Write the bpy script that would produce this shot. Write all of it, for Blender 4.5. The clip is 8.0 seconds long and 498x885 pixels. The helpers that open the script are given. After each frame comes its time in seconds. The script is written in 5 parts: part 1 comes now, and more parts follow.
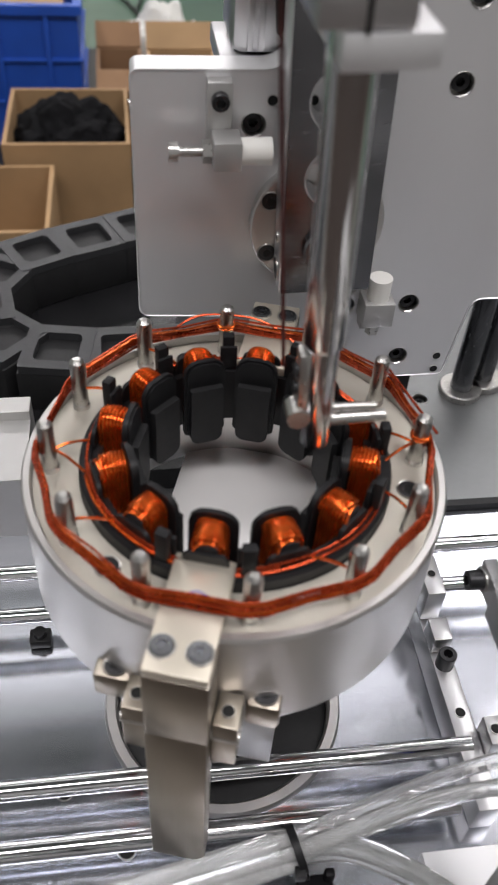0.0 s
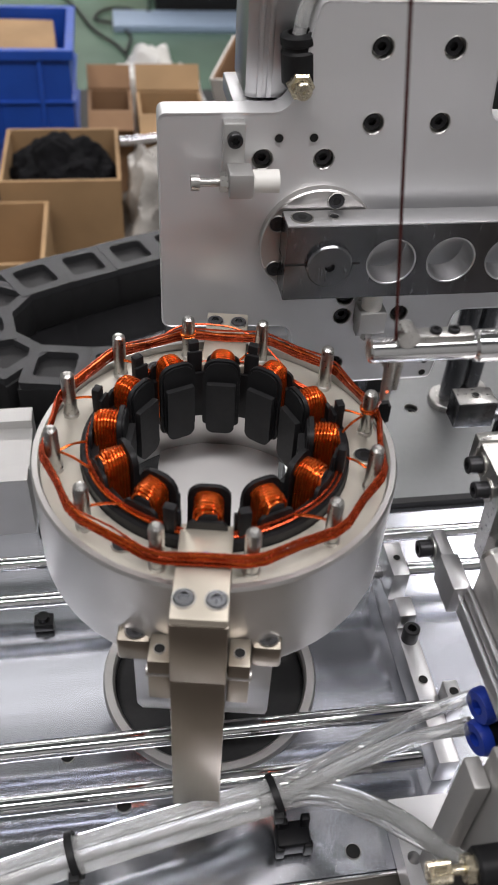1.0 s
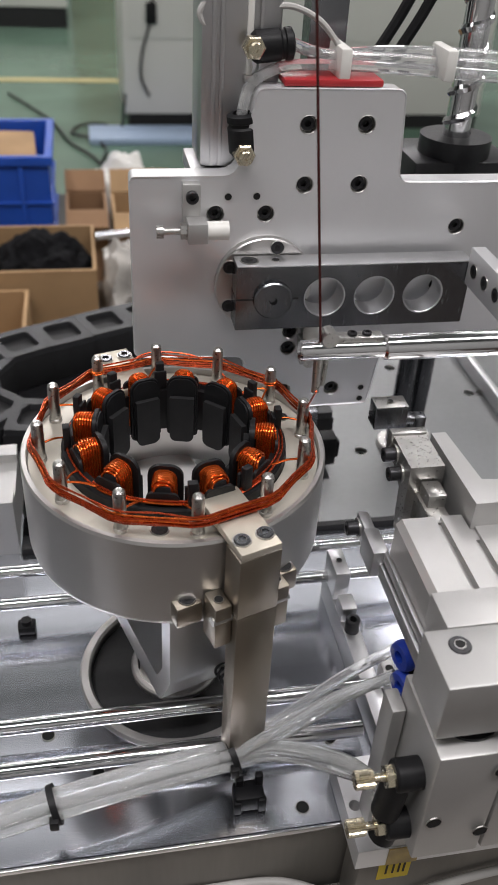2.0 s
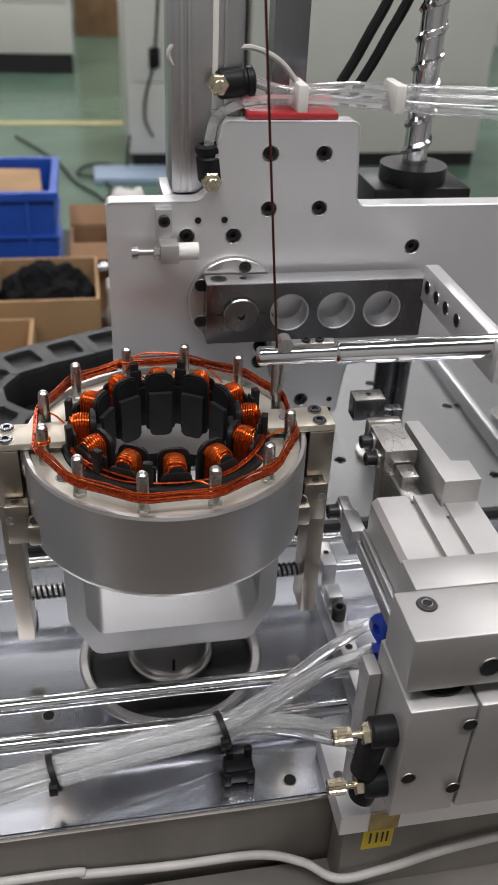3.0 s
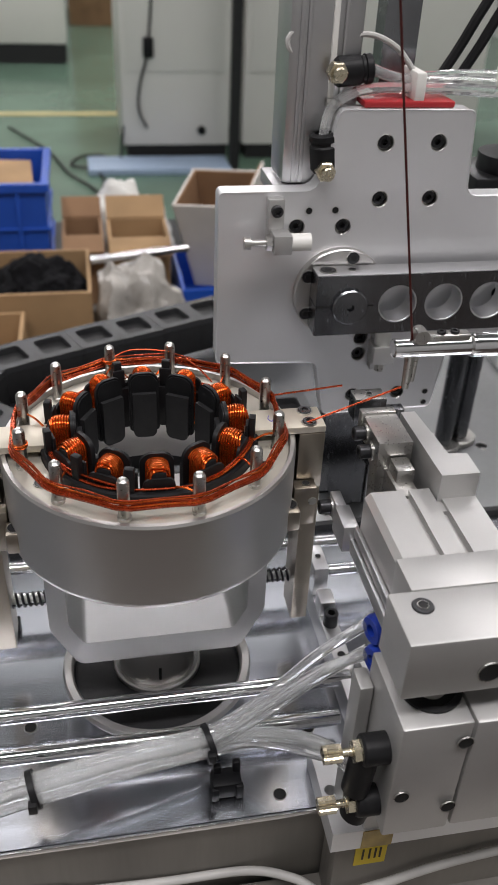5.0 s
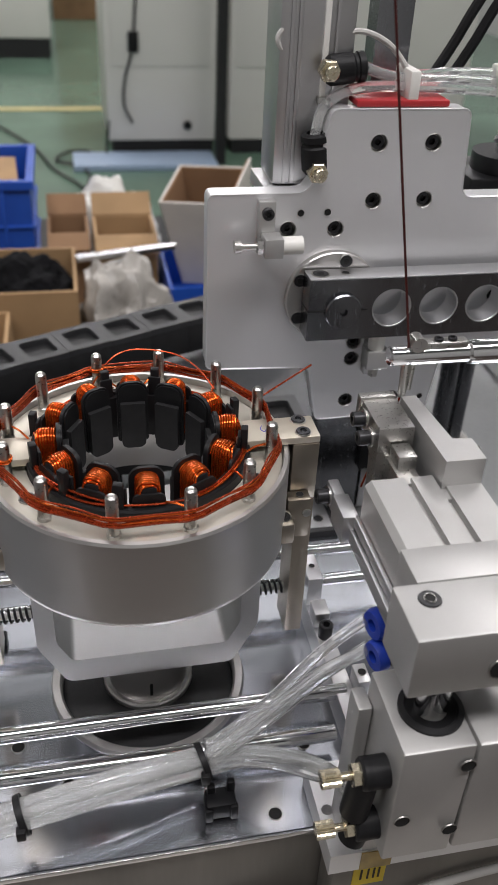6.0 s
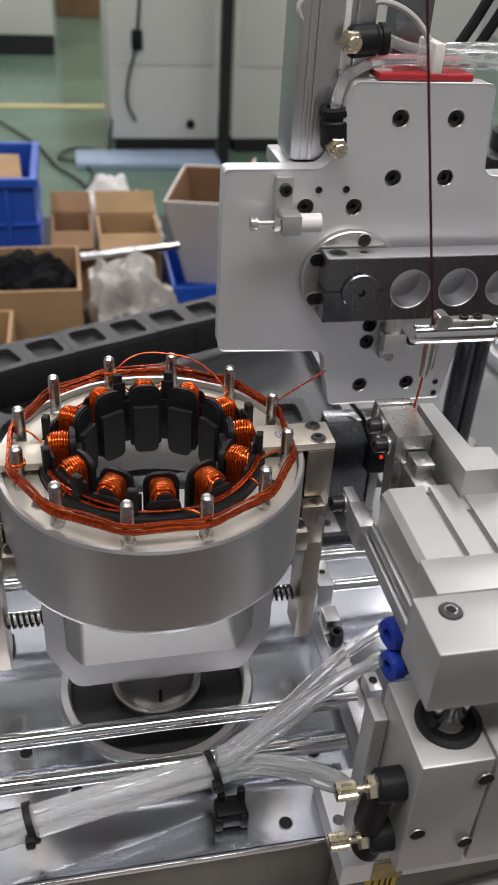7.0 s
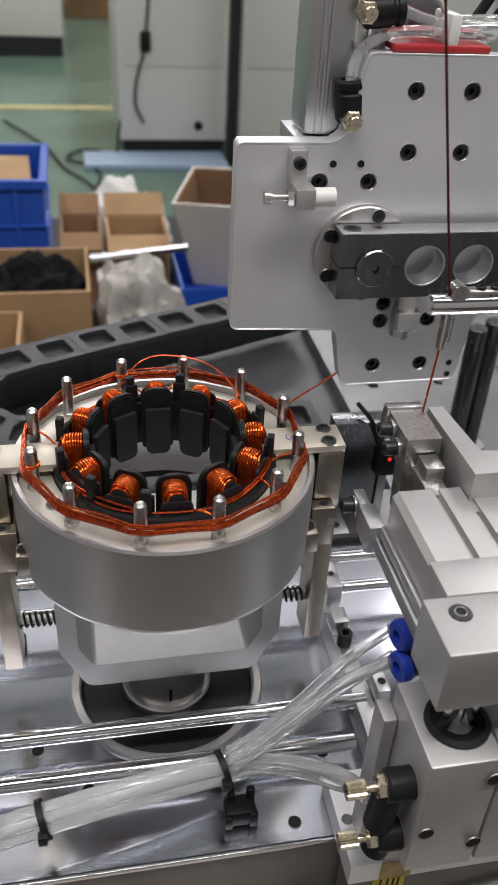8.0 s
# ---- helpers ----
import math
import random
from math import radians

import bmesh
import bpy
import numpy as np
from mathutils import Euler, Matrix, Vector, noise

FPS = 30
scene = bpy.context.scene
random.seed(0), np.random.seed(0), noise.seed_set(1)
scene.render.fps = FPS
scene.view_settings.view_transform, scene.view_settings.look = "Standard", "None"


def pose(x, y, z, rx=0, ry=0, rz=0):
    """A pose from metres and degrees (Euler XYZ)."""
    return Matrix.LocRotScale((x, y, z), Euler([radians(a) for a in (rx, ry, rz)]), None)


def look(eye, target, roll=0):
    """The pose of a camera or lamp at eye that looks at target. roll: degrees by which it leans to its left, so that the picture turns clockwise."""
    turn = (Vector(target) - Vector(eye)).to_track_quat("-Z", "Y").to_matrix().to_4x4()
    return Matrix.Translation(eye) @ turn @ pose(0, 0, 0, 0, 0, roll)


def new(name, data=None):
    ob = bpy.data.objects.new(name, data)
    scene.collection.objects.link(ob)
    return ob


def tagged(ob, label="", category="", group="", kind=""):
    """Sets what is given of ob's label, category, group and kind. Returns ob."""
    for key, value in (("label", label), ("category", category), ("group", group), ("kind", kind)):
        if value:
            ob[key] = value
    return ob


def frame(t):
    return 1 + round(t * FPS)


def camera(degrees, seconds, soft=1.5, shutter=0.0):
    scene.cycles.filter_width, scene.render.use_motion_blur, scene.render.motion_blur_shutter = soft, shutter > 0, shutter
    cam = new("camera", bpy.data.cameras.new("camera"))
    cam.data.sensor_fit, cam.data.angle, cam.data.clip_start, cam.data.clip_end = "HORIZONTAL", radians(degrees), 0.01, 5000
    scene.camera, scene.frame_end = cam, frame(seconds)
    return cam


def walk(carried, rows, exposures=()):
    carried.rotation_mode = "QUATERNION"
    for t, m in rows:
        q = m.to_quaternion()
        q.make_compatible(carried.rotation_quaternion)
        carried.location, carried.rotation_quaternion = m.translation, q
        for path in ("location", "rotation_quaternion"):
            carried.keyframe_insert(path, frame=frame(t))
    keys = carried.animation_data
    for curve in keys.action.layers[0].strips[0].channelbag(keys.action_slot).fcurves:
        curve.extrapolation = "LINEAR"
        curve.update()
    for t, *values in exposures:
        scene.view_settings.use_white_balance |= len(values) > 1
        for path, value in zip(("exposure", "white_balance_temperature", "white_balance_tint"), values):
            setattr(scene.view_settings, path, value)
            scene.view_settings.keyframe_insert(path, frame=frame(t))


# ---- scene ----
# the phone camera focuses on the fixture
cam = camera(32.88, 8.0)
cam.data.dof.use_dof, cam.data.dof.focus_distance, cam.data.dof.aperture_fstop = True, 0.40, 22.0
PATH = [
    (0, (-0.0308, -0.1938, 0.3839), (0.0947, 0.5076, -0.3176), 4.25),
    (0.5, (-0.0315, -0.2024, 0.3879), (0.0953, 0.5024, -0.3102), 4.08),
    (1, (-0.0314, -0.2378, 0.4033), (0.1041, 0.4887, -0.2703), 3.73),
    (1.5, (-0.0334, -0.2796, 0.4132), (0.1358, 0.4828, -0.2113), 4.16),
    (3, (-0.0295, -0.3553, 0.4099), (0.1361, 0.4654, -0.1370), 2.68),
    (3.5, (-0.0294, -0.3518, 0.4095), (0.1392, 0.4667, -0.1398), 2.77),
    (4, (-0.0290, -0.3495, 0.4077), (0.1391, 0.4673, -0.1442), 3.05),
    (4.5, (-0.0234, -0.3465, 0.4061), (0.1408, 0.4705, -0.1466), 2.73),
    (6, (-0.0211, -0.3255, 0.4051), (0.1608, 0.4833, -0.1541), 2.78),
    (6.5, (-0.0237, -0.3228, 0.4049), (0.1605, 0.4868, -0.1525), 3.05),
    (7, (-0.0276, -0.3193, 0.4051), (0.1562, 0.4887, -0.1547), 3.46),
    (7.5, (-0.0295, -0.3204, 0.4060), (0.1513, 0.4872, -0.1553), 3.63),
    (8, (-0.0308, -0.3218, 0.4077), (0.1464, 0.4882, -0.1513), 3.45),
]
walk(cam, [(t, look(eye, target, roll)) for t, eye, target, roll in PATH])


# ---- light ----
world = bpy.data.worlds.new("world")
scene.world = world
world.use_nodes = True
world.node_tree.nodes["Background"].inputs[0].default_value = (0.9, 0.95, 1.0, 1)
world.node_tree.nodes["Background"].inputs[1].default_value = 0.05
scene.view_settings.exposure = -0.17


def strip_light(x, y, z, sx, sy, watts, name="overhead_fill_light"):
    d = bpy.data.lights.new(name, "AREA")
    d.shape, d.size, d.size_y, d.energy, d.color = "RECTANGLE", sx, sy, watts, (1.0, 0.962, 0.975)
    ob = new(name, d)
    ob.matrix_basis = pose(x, y, z)
    return ob


# unseen overhead lights, added to brighten the metal, the deck and the far floor
strip_light(-1.75, 0.9, 3.08, 0.5, 4.0, 54)
strip_light(1.75, 0.9, 3.08, 0.5, 4.0, 70)
strip_light(-0.1, 1.9, 3.08, 2.2, 0.3, 5)
strip_light(0.3, 3.0, 3.08, 2.2, 0.3, 4)
strip_light(0.0, -1.0, 3.08, 2.8, 0.5, 88)
strip_light(0.3, 5.2, 3.08, 4.4, 0.5, 168)
strip_light(0.0, 8.0, 3.08, 4.4, 0.5, 85)


# ---- materials ----
def mat(name, col, rough=0.5, metal=0.0, var=0.12, grain=60.0, bump=0.0, bscale=400.0, stretch=(1, 1, 1), col2=None,
        rvar=0.1, trans=0.0, coat=0.0, emit=0.0, random_tint=0.0, ior=1.45):
    m = bpy.data.materials.new(name)
    m.use_nodes = True
    n, l = m.node_tree.nodes, m.node_tree.links
    b = n["Principled BSDF"]
    tc, mp = n.new("ShaderNodeTexCoord"), n.new("ShaderNodeMapping")
    mp.inputs["Scale"].default_value = stretch
    l.new(tc.outputs["Object"], mp.inputs["Vector"])
    big, fine = n.new("ShaderNodeTexNoise"), n.new("ShaderNodeTexNoise")
    big.inputs["Scale"].default_value, big.inputs["Detail"].default_value = grain, 5
    fine.inputs["Scale"].default_value, fine.inputs["Detail"].default_value = bscale, 4
    l.new(mp.outputs[0], big.inputs["Vector"])
    l.new(mp.outputs[0], fine.inputs["Vector"])
    ramp = n.new("ShaderNodeValToRGB")
    c2 = col2 or tuple(c * (1 - var) for c in col)
    c1 = tuple(min(1, c * (1 + var * 0.5)) for c in col)
    ramp.color_ramp.elements[0].color, ramp.color_ramp.elements[1].color = (*c2, 1), (*c1, 1)
    ramp.color_ramp.elements[0].position, ramp.color_ramp.elements[1].position = 0.3, 0.7
    l.new(big.outputs["Fac"], ramp.inputs["Fac"])
    src = ramp.outputs["Color"]
    if random_tint:
        oi, hs = n.new("ShaderNodeObjectInfo"), n.new("ShaderNodeHueSaturation")
        mr = n.new("ShaderNodeMapRange")
        mr.inputs["To Min"].default_value, mr.inputs["To Max"].default_value = 1 - random_tint, 1 + random_tint
        l.new(oi.outputs["Random"], mr.inputs["Value"])
        l.new(mr.outputs[0], hs.inputs["Value"])
        l.new(src, hs.inputs["Color"])
        src = hs.outputs["Color"]
    l.new(src, b.inputs["Base Color"])
    rr = n.new("ShaderNodeMapRange")
    rr.inputs["To Min"].default_value = max(0.02, rough - rvar)
    rr.inputs["To Max"].default_value = min(1, rough + rvar)
    l.new(fine.outputs["Fac"], rr.inputs["Value"])
    l.new(rr.outputs[0], b.inputs["Roughness"])
    b.inputs["Metallic"].default_value = metal
    b.inputs["Transmission Weight"].default_value = trans
    b.inputs["IOR"].default_value = ior
    b.inputs["Coat Weight"].default_value = coat
    if emit:
        l.new(src, b.inputs["Emission Color"])
        b.inputs["Emission Strength"].default_value = emit
    if bump:
        bp = n.new("ShaderNodeBump")
        bp.inputs["Strength"].default_value, bp.inputs["Distance"].default_value = bump, 0.00008
        l.new(fine.outputs["Fac"], bp.inputs["Height"])
        l.new(bp.outputs[0], b.inputs["Normal"])
    return m


ALU = mat("anodised_aluminium", (0.66, 0.66, 0.67), 0.38, 1.0, 0.1, 14, 0.06, 900)
ALU_PLATE = mat("milled_aluminium", (0.75, 0.75, 0.76), 0.40, 0.6, 0.08, 8, 0.08, 700, (1, 1, 0.15))
ALU_TURNED = mat("turned_aluminium", (0.60, 0.585, 0.57), 0.39, 1.0, 0.06, 20, 0.0, 900, (0.06, 0.06, 1), rvar=0.02)
# bluish colour streaks paint in blurred reflections along with the milling marks
DECK = mat("milled_deck_metal", (0.54, 0.56, 0.61), 0.17, 1.0, 0.22, 30, 0.10, 110, (0.1, 1, 1), rvar=0.06)
SATIN = mat("bead_blasted_aluminium", (0.52, 0.515, 0.505), 0.46, 0.75, 0.08, 25, 0.05, 1500)
CHROME = mat("polished_steel", (0.68, 0.68, 0.69), 0.12, 1.0, 0.06, 30, 0.0, 300, rvar=0.04)
STEEL = mat("brushed_steel", (0.55, 0.54, 0.52), 0.3, 1.0, 0.12, 50, 0.05, 800)
NICKEL = mat("nickel_plated_steel", (0.38, 0.34, 0.285), 0.36, 1.0, 0.06, 12, 0.04, 700, (1, 1, 0.1), rvar=0.05)
RING_TOP = mat("ground_ring_face", (0.56, 0.53, 0.46), 0.36, 0.5, 0.1, 30, 0.03, 600, rvar=0.05)
CREAM = mat("ground_nickel_face", (0.62, 0.57, 0.48), 0.42, 0.7, 0.08, 40, 0.05, 900)
GUNMETAL = mat("dark_ground_steel", (0.23, 0.235, 0.25), 0.24, 1.0, 0.2, 30, 0.05, 700, (1, 1, 0.2))
BLACK_OX = mat("black_oxide_steel", (0.040, 0.040, 0.043), 0.34, 0.6, 0.3, 90, 0.05, 900)
# black that paints the shade inside holes, sockets and slits
RECESS_SHADE = mat("recess_shade", (0.008, 0.008, 0.008), 0.7, 0.0)
BLACK_PL = mat("moulded_black_nylon", (0.011, 0.011, 0.012), 0.46, 0.0, 0.3, 60, 0.06, 700, ior=1.3)
BLACK_SHOE = mat("grey_black_coating", (0.02, 0.02, 0.021), 0.5, 0.0, 0.3, 80, 0.1, 900, ior=1.3)
DEEP_BLACK = mat("deep_black_nylon", (0.005, 0.005, 0.006), 0.5, 0.0, 0.3, ior=1.25)
BLACK_MATT = mat("matt_black_plastic", (0.013, 0.013, 0.014), 0.6, 0.0, 0.3, 60, 0.1, 500)
COPPER = mat("enamelled_copper", (0.76, 0.155, 0.026), 0.22, 0.85, 0.3, 250, 0.0, 300, col2=(0.52, 0.075, 0.012))
COPPER_DK = mat("dark_red_enamelled_copper", (0.44, 0.06, 0.017), 0.26, 0.75, 0.3, 200, 0.0, 300)
FEED = mat("deep_red_feed_wire", (0.085, 0.018, 0.016), 0.35, 0.4, 0.3, 200)
WHITE_PL = mat("white_nylon", (0.78, 0.77, 0.73), 0.4, 0.0, 0.05)
BLUE_PL = mat("blue_release_collar", (0.015, 0.05, 0.42), 0.35, 0.0, 0.15)
BRASS = mat("brass", (0.70, 0.63, 0.48), 0.26, 1.0, 0.15, 150)
RED_PL = mat("red_plastic", (0.40, 0.025, 0.03), 0.4, 0.0, 0.15)
CLEAR = mat("clear_polyurethane_tube", (0.97, 0.98, 0.98), 0.06, 0.0, 0.01, trans=0.83, ior=1.42, rvar=0.03)
TABLE = mat("grey_table_plate", (0.24, 0.245, 0.25), 0.42, 0.9, 0.15, 5, 0.04, 200)
TABLE_DK = mat("dull_grey_table", (0.12, 0.124, 0.13), 0.5, 0.8, 0.15, 5, 0.04, 200)
TRAY = mat("glossy_black_tray", (0.012, 0.012, 0.013), 0.16, 0.0, 0.3, 20)
PALE_SATIN = mat("brightened_yoke_face", (0.80, 0.79, 0.78), 0.5, 0.2, 0.06, 25)
SKIRT = mat("grey_brushed_sheet", (0.25, 0.235, 0.215), 0.45, 0.6, 0.25, 14, 0.05, 400, (1, 1, 0.1))
CABLE_W = mat("pale_grey_cable", (0.52, 0.51, 0.49), 0.4)
YELLOW = mat("yellow_sticker", (0.75, 0.55, 0.03), 0.5)
INK = mat("dark_ink", (0.05, 0.04, 0.03), 0.7)
BLUE_INK = mat("blue_marker_ink", (0.1, 0.1, 0.5), 0.6)
RED_LED = mat("red_indicator", (1.0, 0.05, 0.02), 0.3, emit=1.0)
CHAIN_G = mat("grey_chain_plastic", (0.038, 0.039, 0.042), 0.5, 0.0, 0.25, 30)
CARTON = mat("corrugated_cardboard", (0.40, 0.255, 0.13), 0.8, 0.0, 0.2, 9, 0.1, 120, random_tint=0.12)
CARTON_IN = mat("brown_card_inside", (0.26, 0.15, 0.08), 0.85, 0.0, 0.2, 9)
BIN = mat("blue_polypropylene", (0.02, 0.09, 0.48), 0.4, 0.0, 0.2, 8)
SACK = mat("grey_plastic_sacking", (0.45, 0.425, 0.39), 0.3, 0.0, 0.5, 14, 0.2, 60)
WHITE_CARD = mat("white_coated_card", (0.72, 0.68, 0.62), 0.6, 0.0, 0.12, 8)
BLACK_BAG = mat("black_bagging", (0.006, 0.006, 0.007), 0.85, 0.0, 0.3, ior=1.2)
FLOOR = mat("green_painted_floor", (0.125, 0.205, 0.15), 0.18, 0.0, 0.25, 2.0, 0.03, 30)
FLOOR_B = mat("dark_brown_floor", (0.06, 0.045, 0.038), 0.45, 0.0, 0.25, 2.0, 0.03, 30)
LINE = mat("yellow_floor_paint", (0.5, 0.43, 0.2), 0.4, 0.0, 0.2, 6)
CAB = mat("light_grey_cabinet_paint", (0.70, 0.68, 0.645), 0.45, 0.0, 0.06, 2)
PIPE_B = mat("pale_blue_sheet", (0.35, 0.45, 0.6), 0.4, 0.0, 0.1)
CEIL = mat("grey_ceiling", (0.26, 0.26, 0.27), 0.85, 0.0, 0.2, 2)
WALL_M = mat("painted_wall", (0.45, 0.45, 0.44), 0.8, 0.0, 0.06, 2)
AMBER = mat("amber_tape", (0.42, 0.29, 0.08), 0.35, 0.0, 0.3, 120)


# ---- mesh tools ----
def part(name, bm, material, parent=None, label="", smooth=True, sharp=32):
    me = bpy.data.meshes.new(name)
    bmesh.ops.recalc_face_normals(bm, faces=bm.faces)
    if smooth:
        for f in bm.faces:
            f.smooth = True
        for e in bm.edges:
            if len(e.link_faces) == 2 and e.calc_face_angle(0) > radians(sharp):
                e.smooth = False
    bm.to_mesh(me)
    bm.free()
    me.materials.append(material)
    ob = new(name, me)
    if parent:
        ob.parent = parent
    if label:
        ob["label"] = label
    return ob


def thing(name, label, category, m=None, group="", kind=""):
    ob = new(name)
    ob.empty_display_size = 0.01
    if m is not None:
        ob.matrix_basis = m
    return tagged(ob, label, category, group, kind)


def box(bm, x0, x1, y0, y1, z0, z1, bev=0.0, m=None):
    r = bmesh.ops.create_cube(bm, size=1.0)
    vs = r["verts"]
    for v in vs:
        v.co = Vector((x0 + (v.co.x + 0.5) * (x1 - x0), y0 + (v.co.y + 0.5) * (y1 - y0), z0 + (v.co.z + 0.5) * (z1 - z0)))
    if bev:
        es = list({e for v in vs for e in v.link_edges})
        r2 = bmesh.ops.bevel(bm, geom=es, offset=bev, segments=2, profile=0.5, affect="EDGES")
        vs = list({v for f in r2["faces"] for v in f.verts} | {v for v in vs if v.is_valid})
    if m is not None:
        bmesh.ops.transform(bm, matrix=m, verts=[v for v in vs if v.is_valid])
    return bm


def cyl(bm, p0, p1, r0, r1=None, seg=24, cap=True):
    p0, p1 = Vector(p0), Vector(p1)
    r1 = r0 if r1 is None else r1
    d = p1 - p0
    q = d.to_track_quat("Z", "Y").to_matrix()
    rings = []
    for p, r in ((p0, r0), (p1, r1)):
        rings.append([bm.verts.new(p + q @ Vector((r * math.cos(2 * math.pi * i / seg), r * math.sin(2 * math.pi * i / seg), 0))) for i in range(seg)])
    for i in range(seg):
        j = (i + 1) % seg
        bm.faces.new((rings[0][i], rings[0][j], rings[1][j], rings[1][i]))
    if cap:
        bm.faces.new(rings[0][::-1])
        bm.faces.new(rings[1])
    return bm


def lathe(bm, prof, seg=32, m=None, closed=False):
    rings = []
    for r, z in prof:
        if r < 1e-6:
            rings.append([bm.verts.new((0, 0, z))])
        else:
            rings.append([bm.verts.new((r * math.cos(2 * math.pi * i / seg), r * math.sin(2 * math.pi * i / seg), z)) for i in range(seg)])
    pairs = list(zip(rings, rings[1:])) + ([(rings[-1], rings[0])] if closed else [])
    for a, b in pairs:
        for i in range(seg):
            j = (i + 1) % seg
            q = [a[i % len(a)], a[j % len(a)], b[j % len(b)], b[i % len(b)]]
            q = list(dict.fromkeys(q))
            if len(q) > 2:
                bm.faces.new(q)
    if m is not None:
        bmesh.ops.transform(bm, matrix=m, verts=[v for r in rings for v in r])
    return bm


def sweep(bm, pts, r, seg=8, closed=False, cap=True):
    pts = [Vector(p) for p in pts]
    n = len(pts)
    rings, up = [], None
    for i, p in enumerate(pts):
        a = pts[(i - 1) % n] if (closed or i > 0) else p
        b = pts[(i + 1) % n] if (closed or i < n - 1) else p
        d = (b - a).normalized()
        if up is None:
            up = d.orthogonal().normalized()
        up = (up - d * up.dot(d)).normalized()
        s = d.cross(up)
        rings.append([bm.verts.new(p + (up * math.cos(2 * math.pi * k / seg) + s * math.sin(2 * math.pi * k / seg)) * r) for k in range(seg)])
    for i in range(n if closed else n - 1):
        a, b = rings[i], rings[(i + 1) % n]
        for k in range(seg):
            j = (k + 1) % seg
            bm.faces.new((a[k], a[j], b[j], b[k]))
    if cap and not closed:
        bm.faces.new(rings[0][::-1])
        bm.faces.new(rings[-1])
    return bm


def spline(pts, n=8):
    pts = [Vector(p) for p in pts]
    out = []
    for i in range(len(pts) - 1):
        p0, p1, p2, p3 = pts[max(i - 1, 0)], pts[i], pts[i + 1], pts[min(i + 2, len(pts) - 1)]
        for k in range(n):
            t = k / n
            out.append(0.5 * ((2 * p1) + (p2 - p0) * t + (2 * p0 - 5 * p1 + 4 * p2 - p3) * t * t + (3 * p1 - p0 - 3 * p2 + p3) * t ** 3))
    out.append(pts[-1])
    return out


def ring_pts(cx, cy, r, n=28):
    return [(cx + r * math.cos(2 * math.pi * i / n), cy + r * math.sin(2 * math.pi * i / n)) for i in range(n)]


def fillet(pts, rad, n=5):
    """Round the corners of a polygon. rad: one radius, or one a corner."""
    out = []
    for i, p in enumerate(pts):
        r = rad[i] if isinstance(rad, (list, tuple)) else rad
        if not r:
            out.append(p)
            continue
        p, a, b = Vector(p), Vector(pts[i - 1]), Vector(pts[(i + 1) % len(pts)])
        u, v = (a - p).normalized(), (b - p).normalized()
        half = u.angle(v) / 2
        d = r / math.tan(half)
        c = p + (u + v).normalized() * (r / math.sin(half))
        s, e = p + u * d - c, p + v * d - c
        a0 = math.atan2(s.y, s.x)
        da = (math.atan2(e.y, e.x) - a0 + math.pi) % (2 * math.pi) - math.pi
        out += [(c.x + r * math.cos(a0 + da * k / n), c.y + r * math.sin(a0 + da * k / n)) for k in range(n + 1)]
    return out


def prism(bm, outer, holes, z0, z1, m=None):
    """A plate of that outline, with real holes, between two heights."""
    loops = [outer, *holes]
    bot = [[bm.verts.new((x, y, z0)) for x, y in lp] for lp in loops]
    es = [bm.edges.new((lp[i], lp[(i + 1) % len(lp)])) for lp in bot for i in range(len(lp))]
    fs = [g for g in bmesh.ops.triangle_fill(bm, edges=es, use_beauty=True)["geom"] if isinstance(g, bmesh.types.BMFace)]
    top = [[bm.verts.new((x, y, z1)) for x, y in lp] for lp in loops]
    twin = {a: b for la, lb in zip(bot, top) for a, b in zip(la, lb)}
    for f in fs:
        bm.faces.new([twin[v] for v in reversed(f.verts)])
    for la, lb in zip(bot, top):
        for i in range(len(la)):
            j = (i + 1) % len(la)
            bm.faces.new((la[i], la[j], lb[j], lb[i]))
    if m is not None:
        bmesh.ops.transform(bm, matrix=m, verts=[v for lp in (*bot, *top) for v in lp])
    return bm


UPRIGHT = Matrix(((1, 0, 0, 0), (0, 0, 1, 0), (0, 1, 0, 0), (0, 0, 0, 1)))   # plan (x, y, up) to (x, depth, height)


def socket_bolt(parent, p, axis, r=0.0045, h=0.004, name="screw", material=None, washer=None):
    """A socket head screw whose head stands on p along axis, with a hexagon recess."""
    q = Matrix.Translation(p) @ Vector(axis).to_track_quat("Z", "Y").to_matrix().to_4x4()
    bm = bmesh.new()
    lathe(bm, [(r, 0), (r, h - r * 0.12), (r * 0.9, h), (r * 0.52, h)], 20, q)
    k = 6
    a = [bm.verts.new(q @ Vector((r * 0.52 * math.cos(math.pi * i / 3), r * 0.52 * math.sin(math.pi * i / 3), h))) for i in range(k)]
    b = [bm.verts.new(q @ Vector((r * 0.5 * math.cos(math.pi * i / 3), r * 0.5 * math.sin(math.pi * i / 3), h * 0.45))) for i in range(k)]
    for i in range(k):
        bm.faces.new((a[i], a[(i + 1) % k], b[(i + 1) % k], b[i]))
    bm.faces.new(b)
    ob = part(name, bm, material or BLACK_OX, parent)
    if washer:
        bm = bmesh.new()
        lathe(bm, [(r * 1.02, 0.0), (r * washer, 0.0), (r * washer, 0.0007), (r * 1.02, 0.0007)], 24, q, True)
        part("washer", bm, STEEL, ob)
    return ob


